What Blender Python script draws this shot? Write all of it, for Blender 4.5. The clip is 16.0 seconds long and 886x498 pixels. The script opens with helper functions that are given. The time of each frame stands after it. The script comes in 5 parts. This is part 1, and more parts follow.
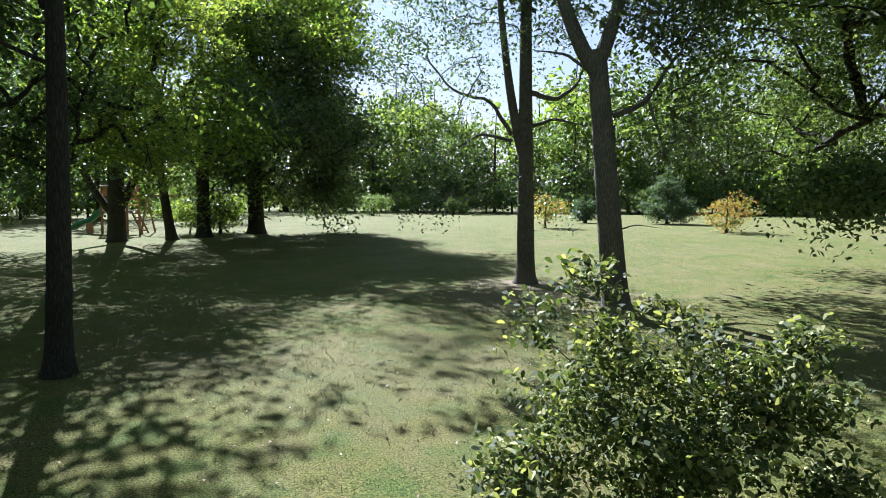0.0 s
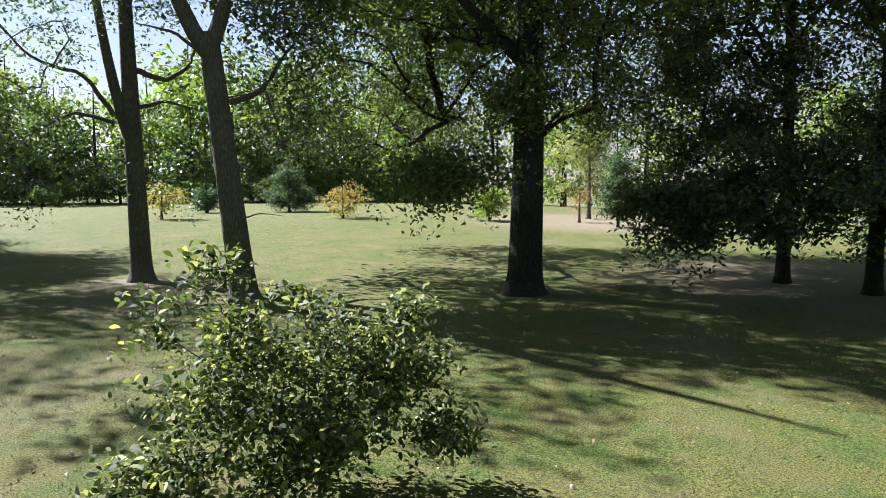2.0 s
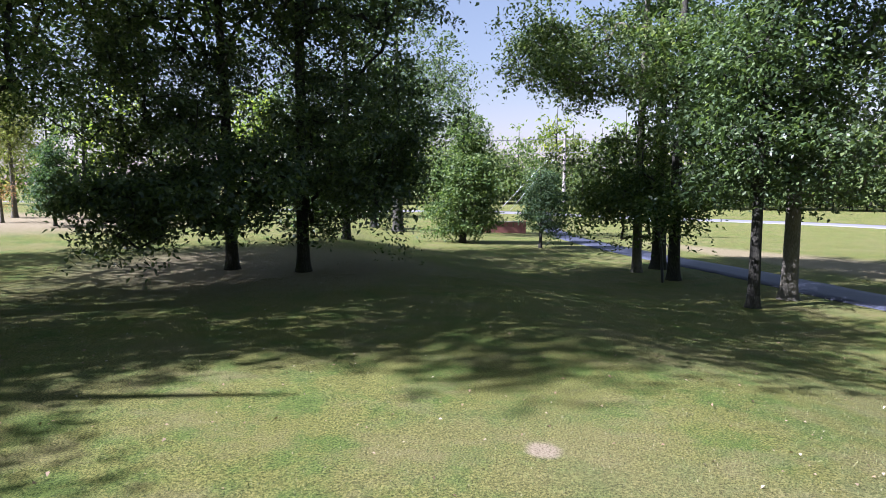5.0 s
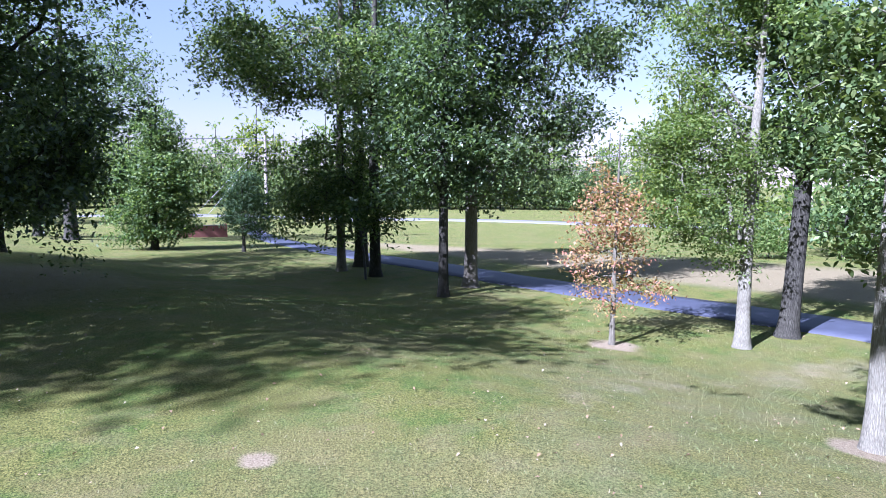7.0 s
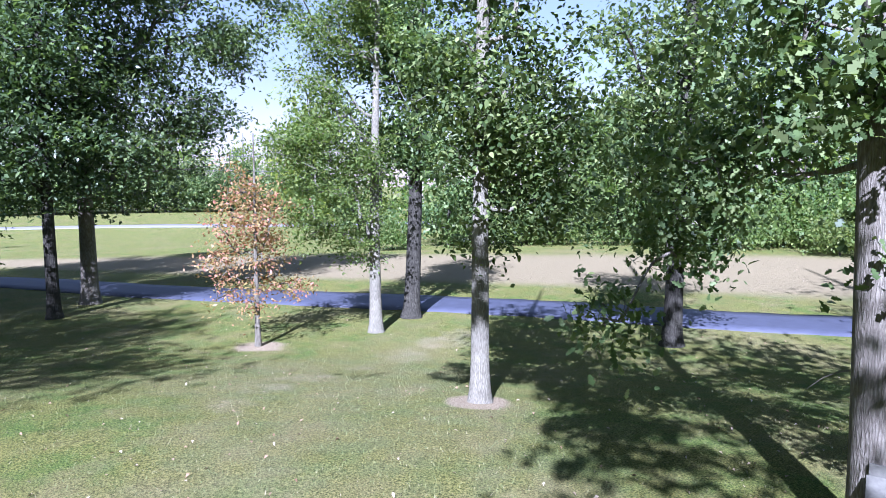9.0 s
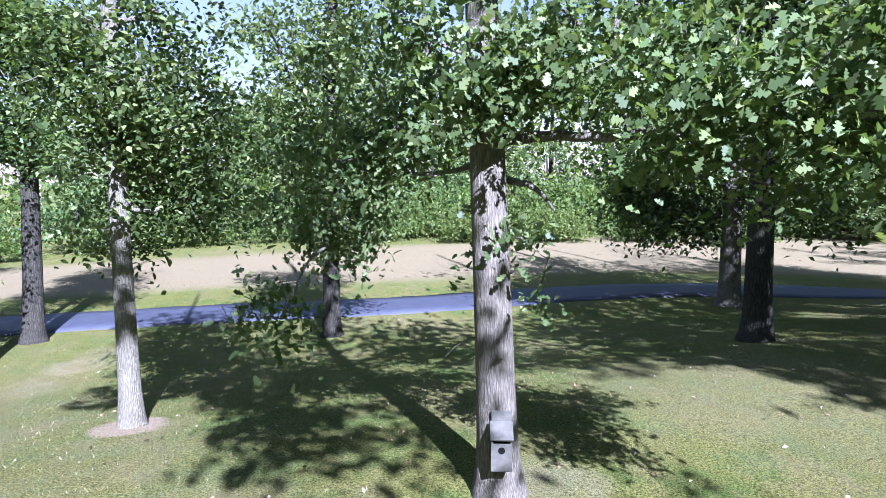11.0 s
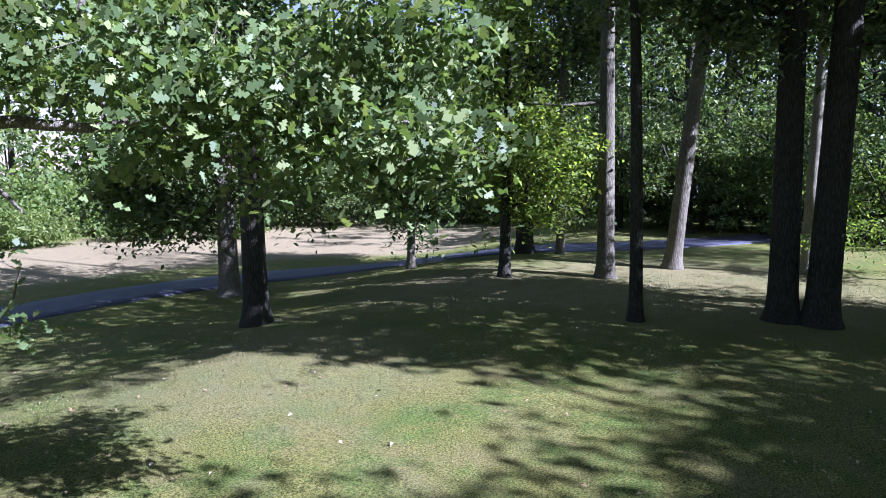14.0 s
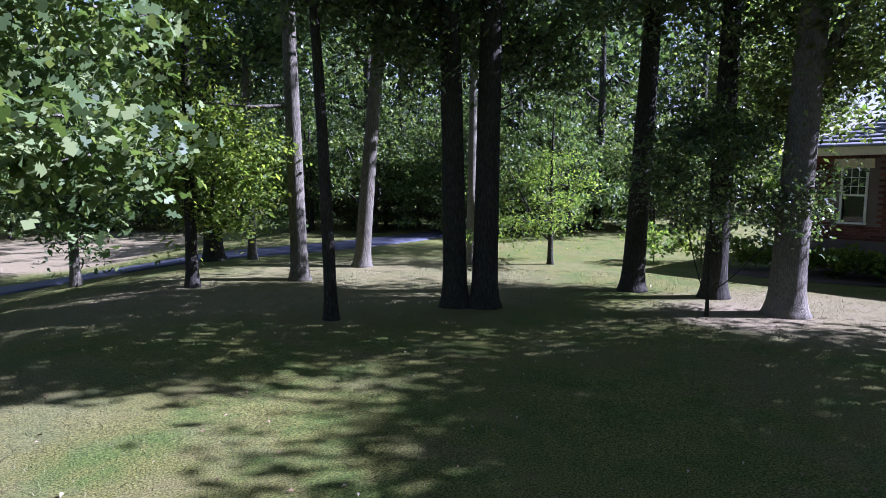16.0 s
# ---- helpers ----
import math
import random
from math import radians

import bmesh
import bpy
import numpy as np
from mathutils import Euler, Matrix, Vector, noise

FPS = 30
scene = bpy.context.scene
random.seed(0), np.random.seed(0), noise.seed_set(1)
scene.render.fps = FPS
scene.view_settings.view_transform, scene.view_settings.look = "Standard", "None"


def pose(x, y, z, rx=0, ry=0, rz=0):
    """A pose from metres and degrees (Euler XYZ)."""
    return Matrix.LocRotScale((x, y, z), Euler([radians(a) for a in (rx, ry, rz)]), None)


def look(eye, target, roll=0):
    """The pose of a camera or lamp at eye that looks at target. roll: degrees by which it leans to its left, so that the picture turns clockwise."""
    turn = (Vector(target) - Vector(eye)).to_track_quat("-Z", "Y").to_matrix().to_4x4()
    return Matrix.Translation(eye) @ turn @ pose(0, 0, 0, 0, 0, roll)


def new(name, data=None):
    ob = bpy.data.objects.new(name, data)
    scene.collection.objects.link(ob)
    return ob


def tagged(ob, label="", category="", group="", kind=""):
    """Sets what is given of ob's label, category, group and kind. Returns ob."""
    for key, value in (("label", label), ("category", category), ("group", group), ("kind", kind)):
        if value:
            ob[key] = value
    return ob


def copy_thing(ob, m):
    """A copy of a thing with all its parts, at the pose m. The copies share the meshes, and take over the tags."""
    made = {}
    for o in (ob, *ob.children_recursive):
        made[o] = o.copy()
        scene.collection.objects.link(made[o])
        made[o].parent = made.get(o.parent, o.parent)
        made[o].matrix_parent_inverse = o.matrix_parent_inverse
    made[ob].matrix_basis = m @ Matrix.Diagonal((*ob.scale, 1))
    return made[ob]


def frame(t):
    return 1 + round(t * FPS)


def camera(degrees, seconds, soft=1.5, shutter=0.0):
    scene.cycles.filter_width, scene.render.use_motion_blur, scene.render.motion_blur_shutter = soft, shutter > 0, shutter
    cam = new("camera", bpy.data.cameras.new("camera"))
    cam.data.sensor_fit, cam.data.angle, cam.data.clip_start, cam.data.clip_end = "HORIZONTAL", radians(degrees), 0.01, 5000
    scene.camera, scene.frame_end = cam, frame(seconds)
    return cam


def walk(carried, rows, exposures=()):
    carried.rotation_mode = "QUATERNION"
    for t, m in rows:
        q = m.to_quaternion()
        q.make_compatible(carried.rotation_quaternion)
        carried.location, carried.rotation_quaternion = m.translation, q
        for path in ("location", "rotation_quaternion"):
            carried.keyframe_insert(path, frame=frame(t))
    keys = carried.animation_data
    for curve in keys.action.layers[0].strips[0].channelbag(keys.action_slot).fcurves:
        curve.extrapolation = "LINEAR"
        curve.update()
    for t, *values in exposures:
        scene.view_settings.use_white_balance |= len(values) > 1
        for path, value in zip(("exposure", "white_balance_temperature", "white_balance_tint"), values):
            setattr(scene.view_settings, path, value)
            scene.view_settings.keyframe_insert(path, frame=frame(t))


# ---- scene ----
cam = camera(71.36, 16.0, 0.5)
EYE = (0.0, 0.0, 2.5)
# seconds, yaw, pitch, roll
PATH = [
    (0.0, -0.02, -4.46, -0.23), (0.5, -8.48, -4.98, -0.17), (1.0, -17.52, -5.39, -0.03), (1.5, -26.08, -5.49, -0.01),
    (2.0, -33.93, -5.49, 0.14), (2.5, -42.68, -5.53, 0.15), (3.0, -50.43, -5.63, 0.09), (3.5, -58.82, -5.80, 0.24),
    (4.0, -66.77, -5.96, 0.23), (4.5, -74.71, -6.11, 0.22), (7.0, -108.89, -6.04, -0.20), (7.5, -117.08, -6.03, -0.03),
    (8.0, -125.54, -6.04, 0.02), (8.5, -133.51, -5.96, -0.01), (9.0, -141.59, -5.96, 0.03), (11.5, -180.97, -6.20, 0.03),
    (12.0, -189.27, -6.34, -0.02), (12.5, -196.39, -6.47, -0.17), (13.0, -203.42, -6.58, -0.03), (13.5, -210.10, -6.70, 0.11),
    (14.0, -217.27, -6.73, 0.18), (14.5, -223.04, -6.74, 0.16), (15.0, -229.55, -6.71, 0.17), (15.5, -237.00, -6.71, 0.01),
    (16.0, -245.36, -6.52, 0.10)]
walk(cam, [(t, pose(*EYE, 90 + p, r, y)) for t, y, p, r in PATH],
     exposures=[(0.0, 2.05, 5250, 24), (2.0, 2.0, 5350, 27), (4.5, 2.08, 5300, 31), (7.0, 2.32, 4780, 37), (9.0, 2.28, 4750, 37), (11.5, 2.4, 4800, 37), (14.0, 2.3, 4850, 41), (16.0, 2.15, 4800, 46)])

# ---- daylight: sun about 40 degrees up, a little to the left of straight ahead at the start ----
SUN_AZ, SUN_EL = 26.0, 39.5
world = bpy.data.worlds.new("world")
scene.world = world
world.use_nodes = True
wn = world.node_tree.nodes
sky = wn.new("ShaderNodeTexSky")
sky.sky_type, sky.sun_disc = "NISHITA", False
sky.sun_elevation, sky.sun_rotation = radians(SUN_EL), radians(-SUN_AZ)
sky.air_density, sky.dust_density, sky.ozone_density = 1.6, 0.3, 1.0
haze = wn.new("ShaderNodeHueSaturation")
haze.inputs["Hue"].default_value = 0.48
haze.inputs["Saturation"].default_value, haze.inputs["Value"].default_value = 0.62, 0.57
world.node_tree.links.new(sky.outputs[0], haze.inputs["Color"])
world.node_tree.links.new(haze.outputs[0], wn["Background"].inputs[0])
wn["Background"].inputs[1].default_value = 0.05
sun = new("sun", bpy.data.lights.new("sun", "SUN"))
sun.data.energy, sun.data.angle, sun.data.color = 5.0, radians(0.6), (1.0, 0.95, 0.86)
sun_from = Vector((-math.sin(radians(SUN_AZ)) * math.cos(radians(SUN_EL)), math.cos(radians(SUN_AZ)) * math.cos(radians(SUN_EL)), math.sin(radians(SUN_EL))))
sun.matrix_world = look(sun_from * 60, (0, 0, 0))


# ---- materials ----
def material(name):
    m = bpy.data.materials.new(name)
    m.use_nodes = True
    nt = m.node_tree
    return m, nt, nt.nodes["Principled BSDF"], nt.nodes["Material Output"]


def node(nt, kind, **inputs):
    n = nt.nodes.new("ShaderNode" + kind)
    for key, value in inputs.items():
        n.inputs[key.replace("_", " ")].default_value = value
    return n


def ramp(nt, source, *stops):
    n = nt.nodes.new("ShaderNodeValToRGB")
    while len(n.color_ramp.elements) < len(stops):
        n.color_ramp.elements.new(0.5)
    for e, (p, c) in zip(n.color_ramp.elements, stops):
        e.position, e.color = p, (*c, 1) if len(c) == 3 else c
    nt.links.new(source, n.inputs[0])
    return n.outputs[0]


def mix(nt, kind, fac, a, b):
    n = nt.nodes.new("ShaderNodeMix")
    n.data_type, n.blend_type = "RGBA", kind
    for sock, v in ((n.inputs[0], fac), (n.inputs[6], a), (n.inputs[7], b)):
        if isinstance(v, bpy.types.NodeSocket):
            nt.links.new(v, sock)
        else:
            sock.default_value = v if isinstance(v, (int, float)) else (*v, 1)
    return n.outputs[2]


def noise_of(nt, coord, scale, detail=4.0, rough=0.55, stretch=None):
    n = node(nt, "TexNoise", Scale=scale, Detail=detail, Roughness=rough)
    if stretch:
        mp = nt.nodes.new("ShaderNodeMapping")
        mp.inputs["Scale"].default_value = stretch
        nt.links.new(coord, mp.inputs[0])
        coord = mp.outputs[0]
    nt.links.new(coord, n.inputs["Vector"])
    return n.outputs["Fac"]


def bump(nt, bsdf, height, strength, distance):
    b = node(nt, "Bump", Strength=strength, Distance=distance)
    nt.links.new(height, b.inputs["Height"])
    nt.links.new(b.outputs[0], bsdf.inputs["Normal"])


def leaf_material(name, dark, mid, light, through_light=0.45, gloss=0.5, shine=0.22):
    m, nt, bsdf, out = material(name)
    geo, info = nt.nodes.new("ShaderNodeNewGeometry"), nt.nodes.new("ShaderNodeObjectInfo")
    col = ramp(nt, geo.outputs["Random Per Island"], (0.0, dark), (0.55, mid), (0.9, light), (1.0, [c * 1.15 for c in light]))
    co = nt.nodes.new("ShaderNodeTexCoord").outputs["Object"]
    patch = noise_of(nt, co, 0.7, 3.0)
    hue = node(nt, "HueSaturation", Saturation=1.0)
    nt.links.new(col, hue.inputs["Color"])
    vary = nt.nodes.new("ShaderNodeMapRange")
    vary.inputs["To Min"].default_value, vary.inputs["To Max"].default_value = 0.65, 1.35
    nt.links.new(patch, vary.inputs["Value"])
    nt.links.new(vary.outputs[0], hue.inputs["Value"])
    hv = nt.nodes.new("ShaderNodeMapRange")
    hv.inputs["To Min"].default_value, hv.inputs["To Max"].default_value = 0.485, 0.51
    nt.links.new(info.outputs["Random"], hv.inputs["Value"])
    nt.links.new(hv.outputs[0], hue.inputs["Hue"])
    nt.links.new(hue.outputs[0], bsdf.inputs["Base Color"])
    bsdf.inputs["Roughness"].default_value = gloss
    bsdf.inputs["Specular IOR Level"].default_value = shine
    tr = nt.nodes.new("ShaderNodeBsdfTranslucent")
    bright = mix(nt, "MULTIPLY", 1.0, hue.outputs[0], (1.8, 1.9, 0.8))
    nt.links.new(bright, tr.inputs[0])
    ms = nt.nodes.new("ShaderNodeMixShader")
    ms.inputs[0].default_value = through_light
    nt.links.new(bsdf.outputs[0], ms.inputs[1])
    nt.links.new(tr.outputs[0], ms.inputs[2])
    nt.links.new(ms.outputs[0], out.inputs["Surface"])
    return m


def bark_material(name, furrow, ridge, pale, scale=1.0, moss=0.0):
    m, nt, bsdf, out = material(name)
    co = nt.nodes.new("ShaderNodeTexCoord").outputs["Object"]
    n1 = noise_of(nt, co, 30 * scale, 6.0, 0.68, (1, 1, 0.22))
    v = node(nt, "TexVoronoi", Scale=22 * scale)
    mp = nt.nodes.new("ShaderNodeMapping")
    mp.inputs["Scale"].default_value = (1, 1, 0.13)
    nt.links.new(co, mp.inputs[0])
    nt.links.new(mp.outputs[0], v.inputs["Vector"])
    v.feature = "DISTANCE_TO_EDGE"
    cracks = ramp(nt, v.outputs["Distance"], (0.0, (0, 0, 0)), (0.22, (1, 1, 1)))
    rough = mix(nt, "MULTIPLY", 0.42, n1, cracks)
    col = ramp(nt, rough, (0.12, furrow), (0.42, ridge), (0.75, pale))
    stain = noise_of(nt, co, 1.6, 4.0)
    col = mix(nt, "MULTIPLY", 0.55, col, ramp(nt, stain, (0.3, (0.5, 0.5, 0.5)), (0.65, (1.05, 1.05, 1.02))))
    if moss:
        col = mix(nt, "MIX", ramp(nt, noise_of(nt, co, 5, 5.0), (0.55, (0, 0, 0)), (0.7, (moss, moss, moss))), col, (0.10, 0.13, 0.05))
    nt.links.new(col, bsdf.inputs["Base Color"])
    bsdf.inputs["Roughness"].default_value = 0.92
    bsdf.inputs["Specular IOR Level"].default_value = 0.15
    bump(nt, bsdf, rough, 0.9, 0.03)
    return m


def plain_material(name, colour, rough=0.6, grain=30.0, amount=0.35, metal=0.0, relief=0.15):
    m, nt, bsdf, out = material(name)
    co = nt.nodes.new("ShaderNodeTexCoord").outputs["Object"]
    a, b = noise_of(nt, co, grain, 5.0), noise_of(nt, co, grain * 0.07, 3.0)
    col = mix(nt, "MULTIPLY", amount, colour, ramp(nt, a, (0.3, (0.45, 0.45, 0.45)), (0.7, (1.2, 1.2, 1.2))))
    col = mix(nt, "MULTIPLY", amount, col, ramp(nt, b, (0.3, (0.6, 0.6, 0.6)), (0.7, (1.1, 1.1, 1.1))))
    nt.links.new(col, bsdf.inputs["Base Color"])
    bsdf.inputs["Roughness"].default_value, bsdf.inputs["Metallic"].default_value = rough, metal
    bump(nt, bsdf, a, relief, 0.01)
    return m


LEAF_OAK = leaf_material("leaf_oak", (0.034, 0.060, 0.018), (0.078, 0.122, 0.036), (0.155, 0.196, 0.067), 0.33)
LEAF_MAPLE = leaf_material("leaf_maple", (0.06, 0.105, 0.018), (0.11, 0.165, 0.03), (0.19, 0.23, 0.045), 0.55)
LEAF_DARK = leaf_material("leaf_dark", (0.028, 0.050, 0.020), (0.056, 0.091, 0.032), (0.106, 0.150, 0.053), 0.36, 0.42, 0.4)
LEAF_LIGHT = leaf_material("leaf_light", (0.065, 0.105, 0.025), (0.096, 0.146, 0.036), (0.153, 0.194, 0.056), 0.45)
LEAF_RED = leaf_material("leaf_red", (0.192, 0.160, 0.048), (0.288, 0.192, 0.088), (0.336, 0.152, 0.104), 0.35)
LEAF_CEDAR = leaf_material("leaf_cedar", (0.035, 0.065, 0.028), (0.055, 0.095, 0.045), (0.09, 0.13, 0.06), 0.3, 0.6)
LEAF_PINE = leaf_material("leaf_pine", (0.12, 0.15, 0.05), (0.18, 0.21, 0.07), (0.24, 0.27, 0.10), 0.4, 0.6)
LEAF_GOLD = leaf_material("leaf_gold", (0.10, 0.14, 0.03), (0.20, 0.20, 0.05), (0.36, 0.16, 0.06), 0.5)
LEAF_BUSH = leaf_material("leaf_bush", (0.03, 0.048, 0.018), (0.075, 0.105, 0.034), (0.28, 0.29, 0.115), 0.3, 0.6, 0.14)
LEAF_NEAR = leaf_material("leaf_near", (0.04, 0.075, 0.022), (0.085, 0.14, 0.045), (0.155, 0.205, 0.078), 0.32, 0.5, 0.25)
LEAF_FAR = leaf_material("leaf_far", (0.060, 0.093, 0.024), (0.093, 0.136, 0.036), (0.153, 0.187, 0.055), 0.5)
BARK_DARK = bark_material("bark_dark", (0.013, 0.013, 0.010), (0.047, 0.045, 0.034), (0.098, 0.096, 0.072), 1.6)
BARK_GREY = bark_material("bark_grey", (0.047, 0.043, 0.030), (0.140, 0.130, 0.094), (0.251, 0.240, 0.176), 1.6)
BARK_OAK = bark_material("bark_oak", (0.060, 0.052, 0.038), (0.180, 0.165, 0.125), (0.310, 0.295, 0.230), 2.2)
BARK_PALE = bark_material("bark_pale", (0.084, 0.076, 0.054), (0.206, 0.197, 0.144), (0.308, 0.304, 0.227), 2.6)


def ground_material():
    m, nt, bsdf, out = material("lawn")
    co = nt.nodes.new("ShaderNodeTexCoord").outputs["Object"]
    fine, mid, big = noise_of(nt, co, 46, 8.0, 0.82), noise_of(nt, co, 2.6, 5.0, 0.6), noise_of(nt, co, 0.28, 4.0, 0.55)
    green = ramp(nt, fine, (0.41, (0.026, 0.032, 0.007)), (0.5, (0.105, 0.113, 0.025)), (0.6, (0.235, 0.222, 0.062)))
    clover = ramp(nt, fine, (0.41, (0.016, 0.032, 0.006)), (0.51, (0.072, 0.112, 0.020)), (0.62, (0.155, 0.195, 0.042)))
    straw = ramp(nt, fine, (0.39, (0.081, 0.066, 0.028)), (0.5, (0.160, 0.138, 0.062)), (0.64, (0.236, 0.204, 0.100)))
    hay = ramp(nt, fine, (0.36, (0.09, 0.074, 0.036)), (0.5, (0.180, 0.154, 0.082)), (0.66, (0.265, 0.228, 0.132)))
    soil = ramp(nt, fine, (0.34, (0.075, 0.056, 0.030)), (0.5, (0.225, 0.185, 0.115)), (0.66, (0.36, 0.31, 0.205)))
    patch_a, patch_b = noise_of(nt, co, 1.3, 9.0, 0.72, (1, 1, 1)), noise_of(nt, co, 0.75, 9.0, 0.74, (1.3, 0.8, 1))
    col = mix(nt, "MIX", ramp(nt, patch_a, (0.46, (0, 0, 0)), (0.6, (0.9, 0.9, 0.9))), green, clover)
    col = mix(nt, "MIX", ramp(nt, patch_b, (0.5, (0, 0, 0)), (0.66, (0.6, 0.6, 0.6))), col, straw)
    dry_att, soil_att = nt.nodes.new("ShaderNodeAttribute"), nt.nodes.new("ShaderNodeAttribute")
    dry_att.attribute_name, soil_att.attribute_name = "dry", "soil"

    def edge(att, soft, low, high):
        a = node(nt, "Math")
        a.operation = "ADD"
        nt.links.new(att.outputs["Fac"], a.inputs[0])
        b = node(nt, "Math")
        b.operation = "MULTIPLY_ADD"
        nt.links.new(mix(nt, "MIX", 0.5, mid, fine), b.inputs[0])
        b.inputs[1].default_value, b.inputs[2].default_value = soft, -soft / 2
        nt.links.new(b.outputs[0], a.inputs[1])
        return ramp(nt, a.outputs[0], (low, (0, 0, 0)), (high, (1, 1, 1)))

    col = mix(nt, "MIX", ramp(nt, big, (0.48, (0, 0, 0)), (0.70, (0.4, 0.4, 0.4))), col, straw)
    col = mix(nt, "MIX", edge(dry_att, 1.1, 0.2, 0.85), col, hay)
    col = mix(nt, "MIX", edge(soil_att, 0.9, 0.3, 0.7), col, soil)
    nt.links.new(col, bsdf.inputs["Base Color"])
    bsdf.inputs["Roughness"].default_value = 0.95
    bsdf.inputs["Specular IOR Level"].default_value = 0.1
    bump(nt, bsdf, fine, 0.8, 0.03)
    return m


LAWN = ground_material()
ASPHALT = plain_material("asphalt", (0.044, 0.050, 0.072), 0.7, 60.0, 0.5)
ROAD_GREY = plain_material("road_grey", (0.17, 0.17, 0.17), 0.9, 40.0, 0.4)


# ---- building blocks ----
def fast_mesh(name, verts, faces, mat=None, smooth=False):
    """A mesh from an array of vertices and an array of faces that all have as many corners."""
    verts, faces = np.asarray(verts, np.float32), np.asarray(faces, np.int32)
    me = bpy.data.meshes.new(name)
    n, k = faces.shape
    me.vertices.add(len(verts))
    me.vertices.foreach_set("co", verts.ravel())
    me.loops.add(n * k)
    me.loops.foreach_set("vertex_index", faces.ravel())
    me.polygons.add(n)
    me.polygons.foreach_set("loop_start", np.arange(0, n * k, k, dtype=np.int32))
    if smooth:
        me.polygons.foreach_set("use_smooth", np.ones(n, bool))
    me.update(calc_edges=True)
    if mat:
        me.materials.append(mat)
    return me


def piece(name, me, parent, label=""):
    ob = new(name, me)
    ob.parent = parent
    if label:
        ob["label"] = label
    return ob


def part(name, bm, mat, parent, label=""):
    me = bpy.data.meshes.new(name)
    bm.to_mesh(me)
    bm.free()
    me.materials.append(mat)
    return piece(name, me, parent, label)


def empty(name, x, y, z, label, category, group="", kind="", turn=0.0):
    ob = new(name)
    ob.empty_display_size = 0.2
    ob.matrix_world = pose(x, y, z, 0, 0, turn)
    return tagged(ob, label, category, group, kind)


def smoothstep(a, b, x):
    u = np.clip((x - a) / (b - a), 0, 1)
    return u * u * (3 - 2 * u)


def ground_z(x, y):
    return -2.4 * smoothstep(14, 85, 0.94 * x - 0.34 * y) - 0.9 * smoothstep(4.5, 13, 0.5 * x - 0.87 * y) + 0.7 * smoothstep(14, 45, 0.3 * x + 0.95 * y)


def tube(points, radii, sides=6, twist=0.0, lobes=0.0, cap=False):
    """Vertices and quads of a round bar along points."""
    pts, rad = np.asarray(points, float), np.asarray(radii, float)
    d = np.gradient(pts, axis=0)
    d /= np.linalg.norm(d, axis=1)[:, None] + 1e-9
    ref = np.where(np.abs(d[:, 2:3]) > 0.8, np.array([[1.0, 0, 0]]), np.array([[0, 0, 1.0]]))
    u = np.cross(d, ref)
    u /= np.linalg.norm(u, axis=1)[:, None] + 1e-9
    v = np.cross(d, u)
    a = np.linspace(0, 2 * np.pi, sides, endpoint=False) + twist
    r = rad[:, None] * (1 + lobes * np.cos(3 * a + 1.0)[None] * np.ones(len(pts))[:, None])
    vs = pts[:, None] + u[:, None] * (np.cos(a)[None, :, None] * r[..., None]) + v[:, None] * (np.sin(a)[None, :, None] * r[..., None])
    i = np.arange(len(pts) - 1)[:, None] * sides
    j = np.arange(sides)[None]
    k = (j + 1) % sides
    f = np.stack([i + j, i + k, i + sides + k, i + sides + j], -1).reshape(-1, 4)
    return vs.reshape(-1, 3), f


def joined(parts):
    vs, fs, n = [], [], 0
    for v, f in parts:
        vs.append(v)
        fs.append(f + n)
        n += len(v)
    return np.concatenate(vs), np.concatenate(fs)


DIAMOND = np.array([(0, 0, 0), (0.25, 0.48, 0.06), (0, 1, -0.1), (-0.25, 0.42, 0.06)])
SLIM = np.array([(0, 0, 0), (0.09, 0.45, 0.02), (0, 1, -0.02), (-0.09, 0.45, 0.02)])
half = [(0.02, 0.0), (0.20, 0.2), (0.10, 0.31), (0.33, 0.44), (0.14, 0.56), (0.32, 0.74), (0.0, 1.0)]
OVATE = np.array([(0, 0, 0), (0.17, 0.16, 0.05), (0.27, 0.42, 0.07), (0.16, 0.76, 0.0), (0, 1, -0.1), (-0.16, 0.76, 0.0), (-0.27, 0.42, 0.07), (-0.17, 0.16, 0.05)])
LOBED = np.array([(a, b, 0.25 * a - 0.1 * b * b) for a, b in half] + [(-a, b, 0.25 * a - 0.1 * b * b) for a, b in half[-2::-1]])


def leaves(rng, centres, size, shape=DIAMOND, droop=0.35, up=0.35):
    """Leaves of about that length at the centres: vertices and faces."""
    n = len(centres)
    nrm = rng.normal(size=(n, 3)) * 0.75
    nrm[:, 2] = np.abs(nrm[:, 2]) + up
    nrm /= np.linalg.norm(nrm, axis=1)[:, None]
    tip = rng.normal(size=(n, 3))
    tip[:, 2] -= droop * 2
    tip -= nrm * (tip * nrm).sum(1)[:, None]
    tip /= np.linalg.norm(tip, axis=1)[:, None] + 1e-9
    side = np.cross(tip, nrm)
    s = size * rng.uniform(0.6, 1.25, (n, 1, 1))
    vs = centres[:, None] + s * (shape[None, :, 0:1] * side[:, None] + (shape[None, :, 1:2] - 0.4) * tip[:, None] + shape[None, :, 2:3] * nrm[:, None])
    k = len(shape)
    return vs.reshape(-1, 3), np.arange(n * k).reshape(n, k)


